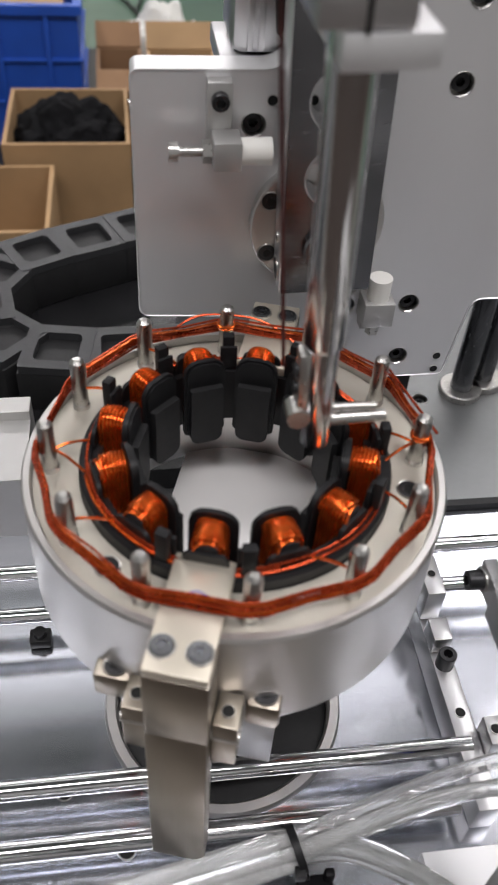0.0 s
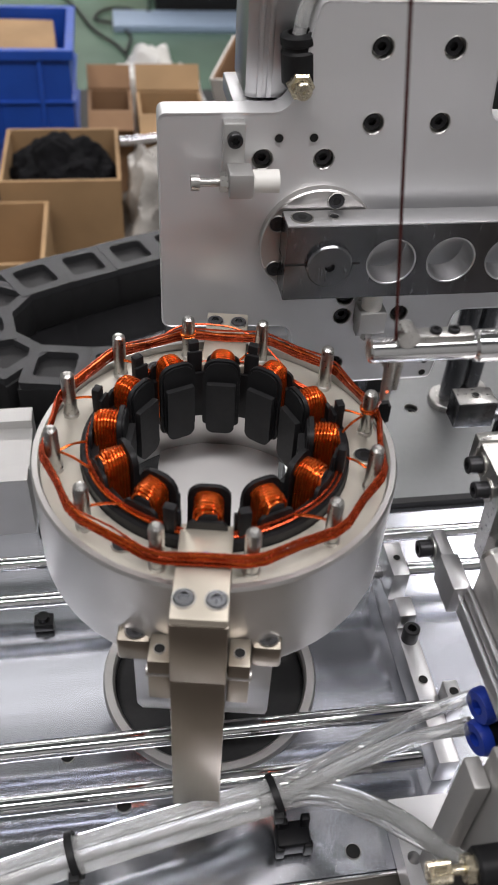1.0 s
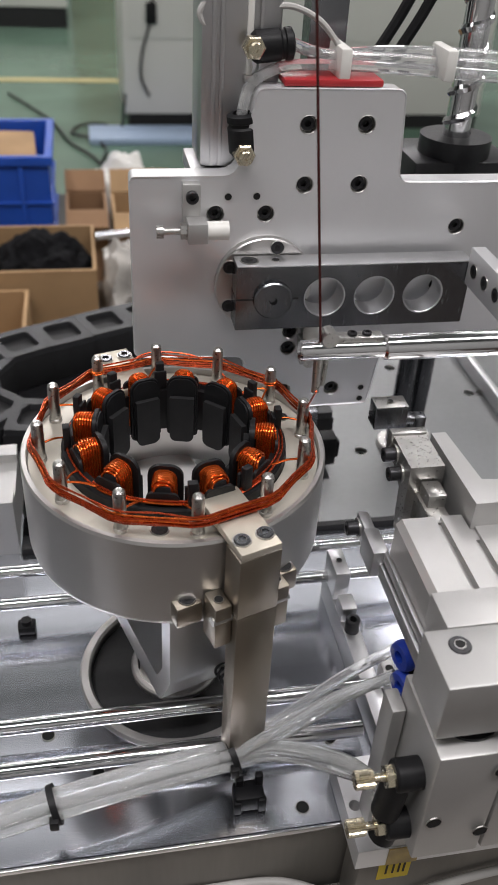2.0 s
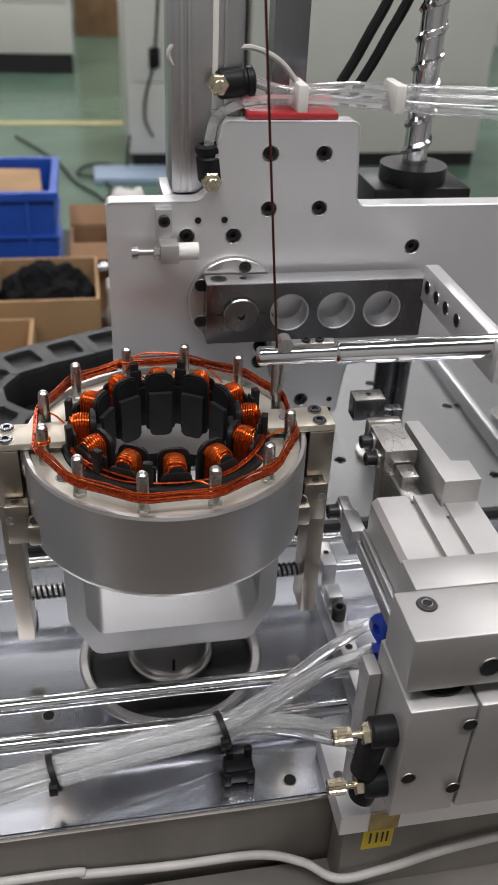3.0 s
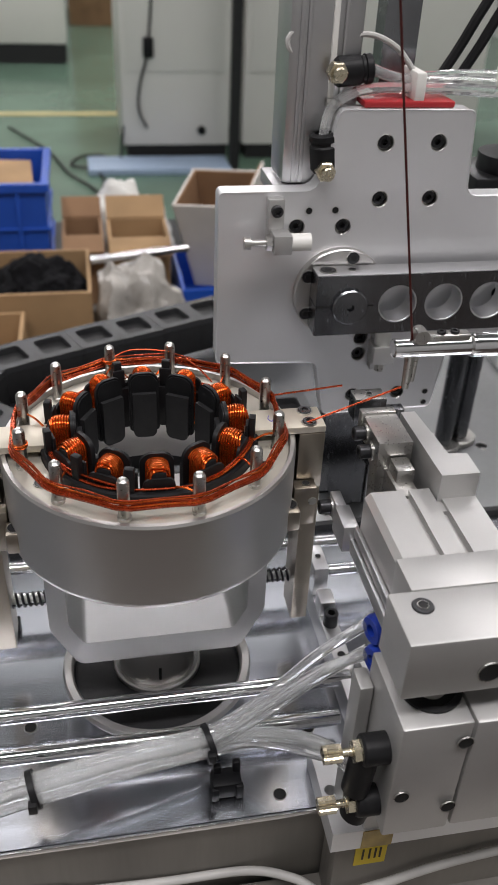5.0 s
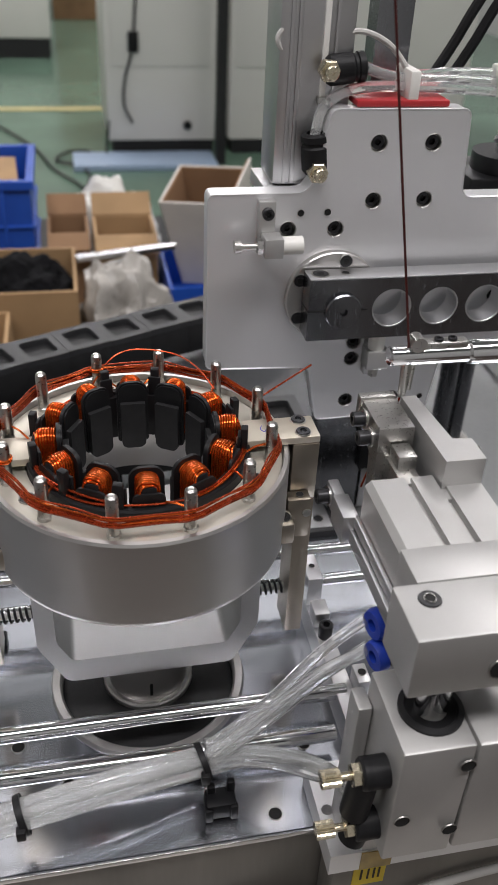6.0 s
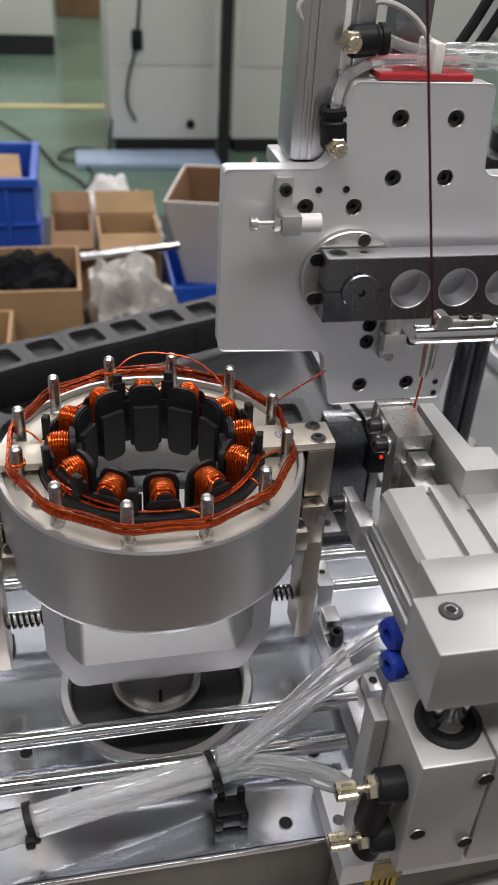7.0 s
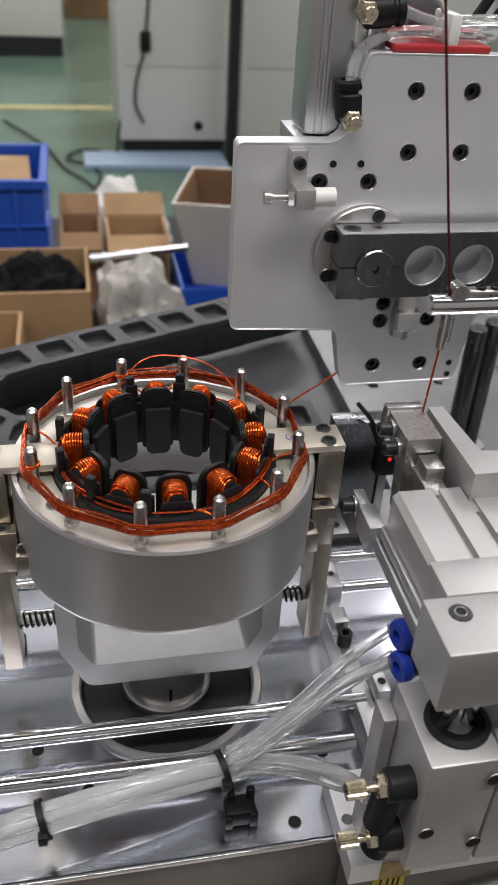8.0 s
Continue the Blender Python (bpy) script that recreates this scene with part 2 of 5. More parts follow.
def sunk_bolt(parent, p, axis, r=0.0045, deep=0.0):
    """A screw sunk in a counterbore. deep: how far its head lies under the face, where a bore is cut for it."""
    q = Matrix.Translation(p) @ Vector(axis).to_track_quat("Z", "Y").to_matrix().to_4x4()
    z = -deep if deep else 0.0005
    k = 0.84 if deep else 0.95
    bm = bmesh.new()
    hexa = [(r * 0.44 * math.cos(math.pi * i / 3), r * 0.44 * math.sin(math.pi * i / 3)) for i in range(6)]
    if deep:
        prism(bm, ring_pts(0, 0, r * k, 24), [hexa], z - 0.003, z, q)
    else:
        lathe(bm, [(r * 0.97, 0.0001), (r * 0.95, 0.0005), (r * 0.5, 0.0005), (r * 0.46, 0.0003), (0, 0.0003)], 20, q)
    ob = part("screw", bm, BLACK_OX, parent)
    bm = bmesh.new()
    if deep:
        lathe(bm, [(r * 1.0, -deep - 0.003), (r * 1.0, -0.0004), (r * 1.1, 0.0002), (r * 1.13, 0.0001), (r * 1.06, -0.0006), (r * 1.06, -deep - 0.003)], 28, q, True)
        lathe(bm, [(r * 1.0, z - 0.0028), (0, z - 0.0028)], 28, q)
    else:
        lathe(bm, [(r * 0.97, 0.0001), (r * 1.0, 0.0005), (r * 1.1, 0.0006), (r * 1.14, 0.0001)], 24, q)
    part("counterbore", bm, STEEL, ob)
    bm = bmesh.new()
    lathe(bm, [(r * 0.46, 0.0006 if not deep else z - 0.0025), (0, 0.0006 if not deep else z - 0.0025)], 6, q)
    part("hex_recess", bm, RECESS_SHADE, ob)
    return ob


def hole_disc(parent, p, axis, r, name="hole"):
    q = Matrix.Translation(p) @ Vector(axis).to_track_quat("Z", "Y").to_matrix().to_4x4()
    # flat black disc on the face, painting the dark inside of a hole
    bm = bmesh.new()
    lathe(bm, [(r, 0.0006), (r * 0.92, 0.0004), (0, 0.0004)], 18, q)
    ob = part(name, bm, RECESS_SHADE, parent)
    bm = bmesh.new()
    lathe(bm, [(r, 0.0002), (r, 0.0007), (r * 1.08, 0.0007), (r * 1.11, 0.0002)], 20, q, True)
    part("chamfer", bm, STEEL, ob)
    return ob


# ---- the room ----
FZ = -0.78
bm = bmesh.new()
box(bm, -4, 4, -0.45, 9.6, FZ - 0.1, FZ)
tagged(part("floor", bm, FLOOR), "glossy green painted workshop floor", "floor", kind="structure")
bm = bmesh.new()
box(bm, -4, 4, -3, -0.45, FZ - 0.1, FZ)
tagged(part("floor_front", bm, FLOOR_B), "dark brown floor before the machine", "floor", kind="structure")
for nm, b in (("wall_north", (-4.1, 4.1, 9.6, 9.7, FZ, 3.1)), ("wall_south", (-4.1, 4.1, -3.1, -3.0, FZ, 3.1)),
              ("wall_west", (-4.1, -4.0, -3, 9.6, FZ, 3.1)), ("wall_east", (4.0, 4.1, -3, 9.6, FZ, 3.1))):
    bm = bmesh.new()
    box(bm, *b)
    tagged(part(nm, bm, WALL_M), "plain painted workshop wall", "wall", kind="structure")
bm = bmesh.new()
box(bm, -4.1, 4.1, -3.1, 9.7, 3.1, 3.2)
tagged(part("ceiling", bm, CEIL), "plain grey workshop ceiling", "ceiling", kind="structure")
bm = bmesh.new()
box(bm, -4, 2.0, 4.9, 4.98, FZ, FZ + 0.004)
tagged(part("floor_line", bm, LINE), "yellow painted marking line on floor", "floor marking", kind="structure")

# ---- the machine's deck ----
DZ = 0.029
bm = bmesh.new()
prism(bm, [(-0.75, -0.107), (0.30, -0.107), (0.30, 0.098), (-0.089, 0.098), (-0.089, 0.14), (-0.75, 0.14)], [ring_pts(0, -0.004, 0.052, 48)], DZ - 0.005, DZ)
deck = tagged(part("machine_deck", bm, DECK), "milled bright metal machine deck with round opening", "machine deck", kind="structure")
bm = bmesh.new()
box(bm, -0.75, 0.30, -0.1086, -0.1071, DZ - 0.0042, DZ - 0.0005, 0.0006)
part("front_edge", bm, CHROME, deck, "bright broken edge")
bm = bmesh.new()
lathe(bm, [(0.0475, -0.02), (0.0475, DZ + 0.001), (0.0487, DZ + 0.0025), (0.0525, DZ + 0.0025), (0.0535, DZ + 0.0005), (0.0535, DZ - 0.003), (0.052, DZ - 0.003), (0.052, -0.02)], 64, Matrix.Translation((0, -0.004, 0)), True)
part("rim", bm, ALU_TURNED, deck, "bright turned rim of the opening")
bm = bmesh.new()
lathe(bm, [(0, -0.01), (0.0474, -0.01), (0.0474, 0.0255), (0.0, 0.0255)], 48, Matrix.Translation((0, -0.004, 0)))
part("turntable_floor", bm, BLACK_MATT, deck, "black disc inside the opening")
bm = bmesh.new()
box(bm, -0.75, 0.30, -0.105, 0.138, -0.2, -0.03)
box(bm, -0.75, 0.30, -0.1055, -0.1035, -0.2, DZ - 0.0052)
tagged(part("machine_frame", bm, SKIRT), "grey brushed sheet metal machine frame", "machine frame", kind="structure")
bm = bmesh.new()
BACK = [(0.9, 0.53), (0.2, 0.53), (-0.13, 0.395), (-0.19, 0.35), (-0.75, 0.35)]
prism(bm, [(-0.75, 0.141), (-0.0885, 0.141), (-0.0885, 0.1032), (0.9, 0.1032), *BACK], [], -0.0295, -0.018)
prism(bm, [(-0.75, 0.141), (0.9, 0.141), *BACK], [], -0.2, -0.03)
tagged(part("rear_table", bm, TABLE_DK), "grey metal table behind the deck", "machine table", kind="structure")
bm = bmesh.new()
box(bm, -0.75, 0.9, -0.10, 0.53, FZ, -0.2)
tagged(part("machine_cabinet", bm, SKIRT), "dark grey machine cabinet under the deck", "machine cabinet", kind="structure")
# black upright strip at the step behind the deck
bm = bmesh.new()
box(bm, -0.0885, 0.5, 0.0985, 0.103, -0.0295, 0.0335)
tagged(part("black_strip", bm, BLACK_MATT), "black strip along the rear edge of the deck", "edge strip")
for px, py in ((0.052, -0.098), (-0.07, -0.04), (0.075, -0.062), (-0.045, -0.066)):
    hole_disc(deck, (px, py, DZ), (0, 0, 1), 0.0032)


# ---- guide rods ----
def guide_rod(y, z, r, x0, x1):
    bm = bmesh.new()
    lathe(bm, [(0, 0), (r - 0.0006, 0), (r, 0.0006), (r, x1 - x0 - 0.0006), (r - 0.0006, x1 - x0), (0, x1 - x0)], 28)
    ob = part("guide_rod", bm, CHROME)
    ob.matrix_basis = pose(x0, y, z, 0, 90, 0)
    return tagged(ob, "polished steel guide rod above the deck", "guide rod", "guide rods")


guide_rod(0.052, 0.0596, 0.0037, -0.7, 0.19)
guide_rod(0.034, 0.0515, 0.0037, -0.7, 0.19)
guide_rod(-0.0436, 0.0444, 0.0043, -0.7, 0.102)
guide_rod(-0.0663, 0.0417, 0.0043, -0.7, 0.09)


# ---- rotating stator fixture ----
fixture = thing("stator_fixture", "turned aluminium winding fixture with twelve steel pins on its rim", "winding fixture")
bm = bmesh.new()
lathe(bm, [(0.0490, 0.1372), (0.0685, 0.1362), (0.0697, 0.1372), (0.0701, 0.139), (0.0701, 0.1815), (0.0694, 0.1828), (0.0674, 0.1828), (0.0668, 0.1790), (0.0522, 0.1790), (0.0522, 0.1596), (0.0490, 0.1596)], 96, None, True)
part("cup", bm, ALU_TURNED, fixture, "turned aluminium cup", sharp=7)
bm = bmesh.new()
lathe(bm, [(0.0519, 0.1791), (0.0666, 0.1791), (0.0666, 0.1798), (0.0519, 0.1798)], 96, None, True)
part("top_plate", bm, RING_TOP, fixture, "pale ground annular plate")
# pale skin added over the yoke, its colour standing in for light inside the cup
bm = bmesh.new()
box(bm, -0.027, 0.027, -0.0485, 0.0485, 0.1376, 0.1388, 0.0003)
part("yoke_top_brightener", bm, PALE_SATIN, fixture, "pale plate added to brighten the floor inside the cup")
PIN_R = 0.061
bm = bmesh.new()
lathe(bm, [(0.0031, 0), (0.0031, 0.0016), (0.0027, 0.002), (0.0027, 0.0186), (0.0024, 0.0201), (0.0014, 0.0210), (0, 0.0212)], 18)
pin0 = part("pin", bm, STEEL, fixture)
pin0.matrix_basis = pose(PIN_R * math.cos(radians(15)), PIN_R * math.sin(radians(15)), 0.1798)
for k in range(1, 12):
    a = radians(15 + 30 * k)
    p = new("pin", pin0.data)
    p.parent = fixture
    p.matrix_basis = pose(PIN_R * math.cos(a), PIN_R * math.sin(a), 0.1798)
for a in (2, 120, 240):
    ca, sa = math.cos(radians(a)), math.sin(radians(a))
    rr = 0.0578
    sunk_bolt(fixture, (rr * ca, rr * sa, 0.1798), (0, 0, 1), 0.0036)

# yoke under the cup: an open frame between the two clamp levers (they stand at +y and -y here)
yo = fillet([(-0.0553, 0.1375), (-0.0553, 0.086), (-0.0425, 0.0595), (0.0425, 0.0595), (0.0553, 0.086), (0.0553, 0.1375)], [0, 0.014, 0.007, 0.007, 0.014, 0], 6)
yi = fillet([(-0.046, 0.1315), (-0.046, 0.088), (-0.039, 0.0745), (0.039, 0.0745), (0.046, 0.088), (0.046, 0.1315)], [0.002, 0.010, 0.004, 0.004, 0.010, 0.002], 6)
bm = bmesh.new()
prism(bm, yo, [yi], -0.027, 0.027, Matrix(((0, 0, 1, 0), (1, 0, 0, 0), (0, 1, 0, 0), (0, 0, 0, 1))))
part("yoke", bm, ALU, fixture, "square satin aluminium yoke under the cup")
bm = bmesh.new()
lathe(bm, [(0, 0.0257), (0.0248, 0.0257), (0.0248, 0.0285), (0.0238, 0.0295), (0.0216, 0.0295), (0.0216, 0.0594), (0, 0.0594)], 64)
part("spindle", bm, ALU_TURNED, fixture, "steel spindle through the deck opening")
bm = bmesh.new()
box(bm, -0.0220, -0.0212, -0.0008, 0.0008, 0.034, 0.043)
part("index_slot", bm, RECESS_SHADE, fixture)
bm = bmesh.new()
cyl(bm, (0, 0, 0.1265), (0, 0, 0.1315), 0.009, seg=24)
lathe(bm, [(0.0055, 0.1205), (0.0055, 0.1265), (0, 0.1205)], 6)
part("spindle_nut", bm, BLACK_OX, fixture)
for sy in (-1, 1):
    q = pose(0, 0, 0, 0, 0, 0 if sy < 0 else 180)
    # top clamp bar
    bm = bmesh.new()
    box(bm, -0.0092, 0.0092, -0.0846, -0.0450, 0.1830, 0.1868, 0.0006, q)
    bar = part("clamp_bar", bm, CREAM, fixture, "pale ground clamp bar")
    for sx in (-0.0052, 0.0052):
        socket_bolt(bar, q @ Vector((sx, -0.0770, 0.1868)), (0, 0, 1), 0.0034, 0.0014, material=GUNMETAL, washer=1.16)
    # lever
    bm = bmesh.new()
    box(bm, -0.0095, 0.0095, -0.0845, -0.0715, 0.1505, 0.1828, 0.0006, q)
    part("upper_lever", bm, NICKEL, fixture)
    bm = bmesh.new()
    box(bm, -0.0095, 0.0095, -0.0843, -0.0752, 0.058, 0.1503, 0.0006, q)
    part("lower_lever", bm, NICKEL, fixture)
    for sx in (-1, 1):
        bm = bmesh.new()
        box(bm, min(sx * 0.0098, sx * 0.0175), max(sx * 0.0098, sx * 0.0175), -0.0805, -0.0690, 0.133, 0.156, 0.0006, q)
        part("hinge_lug", bm, NICKEL, fixture)
        bm = bmesh.new()
        box(bm, min(sx * 0.0178, sx * 0.030), max(sx * 0.0178, sx * 0.0285), -0.0698, -0.0580, 0.1395, 0.1515, 0.0015, q)
        lug = part("mounting_lug", bm, NICKEL, fixture)
        sunk_bolt(lug, q @ Vector((sx * 0.0234, -0.0652, 0.1515)), (0, 0, 1), 0.0036)
        hole_disc(fixture, q @ Vector((sx * 0.0137, -0.0755, 0.156)), (0, 0, 1), 0.0019)
    bm = bmesh.new()
    cyl(bm, q @ Vector((-0.0182, -0.0785, 0.148)), q @ Vector((0.0182, -0.0785, 0.148)), 0.0022, seg=16)
    part("hinge_pin", bm, STEEL, fixture)
    # return spring
    bm = bmesh.new()
    turns = 7
    sweep(bm, [q @ Vector((0.0036 * math.cos(2 * math.pi * k / 12), -0.0545 - 0.0205 * k / (12 * turns), 0.0835 + 0.0036 * math.sin(2 * math.pi * k / 12))) for k in range(12 * turns + 1)], 0.0007, 6)
    part("spring", bm, BLACK_OX, fixture, "dark coil spring")
    bm = bmesh.new()
    cyl(bm, q @ Vector((0, -0.053, 0.0835)), q @ Vector((0, -0.078, 0.0835)), 0.0021, seg=14)
    part("spring_rod", bm, STEEL, fixture)
# handwritten marks on the clamp bars
bm = bmesh.new()
sweep(bm, spline([(0.003, -0.0585, 0.1869), (0.0, -0.0575, 0.1869), (-0.0022, -0.059, 0.1869), (0.0005, -0.0605, 0.1869), (0.002, -0.0622, 0.1869), (-0.001, -0.0635, 0.1869), (-0.003, -0.0625, 0.1869)], 5), 0.00022, 5)
part("marker_stroke", bm, BLUE_INK, fixture, "blue marker stroke")

# ---- the stator in the fixture ----
stator = thing("motor_stator", "black insulated motor stator with twelve copper coils", "stator")
bm = bmesh.new()
lathe(bm, [(0.0445, 0.1598), (0.0515, 0.1598), (0.0515, 0.1842), (0.0508, 0.1850), (0.0478, 0.1850), (0.0474, 0.1832), (0.0445, 0.1832)], 96, None, True)
part("yoke_ring", bm, BLACK_PL, stator, "black moulded outer ring")


def slab(bm, prof, x0, x1, bow=0.0):
    """A small upright plate across the radius, of outline prof (across, height)."""
    a = [bm.verts.new((x0 - bow * y * y, y, z)) for y, z in prof]
    b = [bm.verts.new((x1 - bow * y * y, y, z)) for y, z in prof]
    bm.faces.new(a)
    bm.faces.new(b[::-1])
    for i in range(len(a)):
        j = (i + 1) % len(a)
        bm.faces.new((a[i], a[j], b[j], b[i]))


def tooth_bm():
    bm = bmesh.new()
    box(bm, 0.0345, 0.0465, -0.0034, 0.0034, 0.1655, 0.1930, 0.0006)
    slab(bm, fillet([(-0.0067, 0.1625), (0.0067, 0.1625), (0.0067, 0.1958), (-0.0067, 0.1958)], [0.002, 0.002, 0.0052, 0.0052], 6), 0.0342, 0.0350)
    slab(bm, fillet([(-0.0078, 0.1625), (0.0078, 0.1625), (0.0076, 0.1966), (-0.0076, 0.1966)], [0.002, 0.002, 0.0056, 0.0056], 6), 0.0350, 0.0367)
    slab(bm, fillet([(-0.0076, 0.1835), (0.0076, 0.1835), (0.0066, 0.1905), (-0.0066, 0.1905)], [0, 0, 0.0030, 0.0030], 6), 0.0463, 0.0476)
    return bm


def coil_bm():
    """One wire: wound outwards in eight turns, then back over them in seven; the top is arched."""
    pts, step = [], 0.00120
    for layer, (lo, hi, zl, zh, n) in enumerate(((0.0042, 0.0037, 0.1652, 0.1942, 8), (0.0053, 0.0046, 0.1642, 0.1954, 7))):
        for k in range(n):
            x = 0.0372 + (k if layer == 0 else n - k - 0.5) * step
            sag = 0.0007 * (abs(k - (n - 1) / 2) / n) ** 2 * 4
            prof = fillet([(-lo, zl), (lo, zl), (hi, zh - sag), (-hi, zh - sag)], [0.002, 0.002, hi * 0.86, hi * 0.86], 6)
            way = 1 if layer == 0 else -1
            pts += [(x + way * step * max(0, i / len(prof) - 0.7) / 0.3, y, z) for i, (y, z) in enumerate(prof)]
    bm = bmesh.new()
    sweep(bm, pts, 0.00054, 6)
    return bm


def shoe_bm():
    bm = bmesh.new()
    slab(bm, fillet([(-0.0060, 0.1605), (0.0060, 0.1605), (0.0060, 0.1862), (-0.0060, 0.1862)], [0.0034, 0.0034, 0.0004, 0.0004], 5), 0.0317, 0.0341)
    return bm


tooth = part("tooth", tooth_bm(), BLACK_PL, stator)
shoe = part("shoe_plate", shoe_bm(), BLACK_SHOE, stator, "dark grey-black pole shoe")
coil = part("coil", coil_bm(), COPPER, stator, "orange enamelled copper coil")
for k in range(12):
    m = pose(0, 0, 0, 0, 0, 30 * k)
    t_, c_, h_ = (tooth, coil, shoe) if k == 0 else (new("tooth", tooth.data), new("coil", coil.data), new("shoe_plate", shoe.data))
    h_.parent = stator
    h_.matrix_basis = m
    t_.parent, c_.parent = stator, stator
    t_.matrix_basis, c_.matrix_basis = m, m
    c_["label"] = "orange enamelled copper coil"
bm = bmesh.new()
box(bm, 0.0470, 0.0502, -0.0021, 0.0021, 0.1848, 0.1972, 0.0004)
box(bm, 0.0456, 0.0470, -0.0031, 0.0031, 0.1835, 0.1935, 0.0004)
peg0 = part("winding_peg", bm, BLACK_PL, stator)
peg0.matrix_basis = pose(0, 0, 0, 0, 0, 15)
for k in (2, 3, 4, 5, 8, 9, 11):
    p = new("winding_peg", peg0.data)
    p.parent = stator
    p.matrix_basis = pose(0, 0, 0, 0, 0, 15 + 30 * k)
# strands laid round the outer ring
for a0, a1, rr, zz in ((200, 350, 0.0482, 0.1866), (10, 165, 0.0481, 0.1868), (100, 300, 0.0489, 0.1858), (205, 262, 0.0496, 0.1862), (278, 352, 0.0498, 0.1862), (20, 70, 0.0497, 0.1862), (110, 170, 0.0496, 0.1862)):
    bm = bmesh.new()
    sweep(bm, [(rr * math.cos(radians(a)), rr * math.sin(radians(a)), zz + 0.0007 * math.sin(a * 0.1 + rr * 9e4)) for a in range(a0, a1, 4)], 0.00052, 7)
    part("laid_strand", bm, COPPER if a1 - a0 == 57 else COPPER_DK, stator, "copper strand laid round the ring")


# ---- wire wound round the pins ----
def pin_loop(rad, z, wob, seed):
    rnd = random.Random(seed)
    pts = []
    for k in range(12):
        a = 15 + 30 * k
        dz = rnd.uniform(-wob, wob)
        for da in (-3.2, 0, 3.2):
            b = radians(a + da)
            rr = rad if da == 0 else rad - 0.0001
            pts.append((rr * math.cos(b), rr * math.sin(b), z + dz))
        b = radians(a + 15)
        rm = rad * math.cos(radians(15)) + rnd.uniform(-0.0002, 0.0009)
        pts.append((rm * math.cos(b), rm * math.sin(b), z + dz + rnd.uniform(-0.0004, 0.0004)))
    return pts


bundle = thing("wound_wire_loop", "red-orange enamelled copper wire wound round the pins", "wire loop")
for k, (rad, z) in enumerate(((0.0642, 0.1872), (0.0642, 0.1882), (0.0650, 0.1877), (0.0642, 0.1892), (0.0650, 0.1888), (0.0643, 0.1902), (0.0657, 0.1884), (0.0642, 0.1912), (0.0650, 0.1898), (0.0643, 0.1922))):
    bm = bmesh.new()
    sweep(bm, pin_loop(rad, z, 0.0006, k), 0.00045, 6, True)
    part("strand", bm, COPPER if k in (4, 7) else COPPER_DK, bundle)
for a, b, r1 in ((15, 8, 0.049), (15, 24, 0.05), (165, 158, 0.049), (195, 188, 0.049), (195, 205, 0.0495), (225, 232, 0.048), (255, 250, 0.05), (315, 308, 0.0485), (345, 352, 0.0495), (75, 82, 0.05), (135, 128, 0.0495)):
    p = (0.0592 * math.cos(radians(a)), 0.0592 * math.sin(radians(a)), 0.1890)
    q = (r1 * math.cos(radians(b)), r1 * math.sin(radians(b)), 0.1868)
    mid = ((p[0] + q[0]) / 2, (p[1] + q[1]) / 2, 0.1888)
    bm = bmesh.new()
    sweep(bm, spline([p, mid, q], 4), 0.0005, 6)
    part("lead_strand", bm, COPPER, bundle)
for k in (0, 3):
    a = 15 + 30 * k
    bm = bmesh.new()
    c = Vector((PIN_R * math.cos(radians(a)), PIN_R * math.sin(radians(a)), 0.1915))
    sweep(bm, [c + Vector((0.0032 * math.cos(t * 0.5), 0.0032 * math.sin(t * 0.5), t * 0.00006)) for t in range(26)], 0.0005, 6)
    part("pin_wrap", bm, COPPER, bundle)


# ---- winding head ----
head = thing("winding_head", "aluminium winding head plate with a swinging wire arm", "winding head")
PO = [(-0.072, 0.0585), (-0.018, 0.0585), (-0.009, 0.1005), (0.065, 0.1005), (0.068, 0.0545), (0.26, 0.0545), (0.26, -0.040), (0.0735, -0.040), (0.068, -0.0825), (-0.003, -0.0835), (-0.010, -0.046), (-0.072, -0.0435)]
PO = fillet(PO, [0.003, 0.009, 0.004, 0.004, 0.006, 0, 0, 0.006, 0.003, 0.004, 0.006, 0.004], 4)
BORES = ((0.017, 0.0838), (0.0468, 0.0838), (0.0175, 0.0538), (0.0465, 0.0538), (-0.0285, 0.039), (-0.002, 0.0388), (0.0153, -0.0707), (0.045, -0.0707), (0.0448, -0.0414), (0.016, -0.0417), (0.0165, -0.031), (0.10, -0.005), (0.105, 0.03))
bm = bmesh.new()
prism(bm, PO, [ring_pts(x, z, 0.00445, 24) for x, z in BORES], 0.0, 0.013, UPRIGHT)
plate = part("plate", bm, ALU_PLATE, head, "milled aluminium plate")
bm = bmesh.new()
sweep(bm, [(x, 0.0002, z) for x, z in PO], 0.0006, 4, True)
part("bevelled_edge", bm, ALU_PLATE, plate)
AX = (0, -1, 0)
for x, z in BORES:
    sunk_bolt(plate, (x, 0, z), AX, 0.0042, 0.0022)
for x, z in ((-0.0222, 0.0482), (-0.0074, 0.0483), (0.0638, -0.0712), (0.0639, -0.0790)):
    hole_disc(plate, (x, 0, z), AX, 0.0018)
bm = bmesh.new()
lathe(bm, [(0, 0), (0.0265, 0), (0.0268, 0.0006), (0.0268, 0.0045), (0.0262, 0.0052), (0, 0.0052)], 64, Matrix.Translation((-0.0015, 0, 0.0005)) @ pose(0, 0, 0, 90, 0, 0))
hub = part("hub_disc", bm, ALU_TURNED, head, "turned hub disc")
for a in (75, 150, 210, 275, 335, 30):
    sunk_bolt(hub, (-0.0015 + 0.0225 * math.cos(radians(a)), -0.0052, 0.0005 + 0.0225 * math.sin(radians(a))), AX, 0.0036)
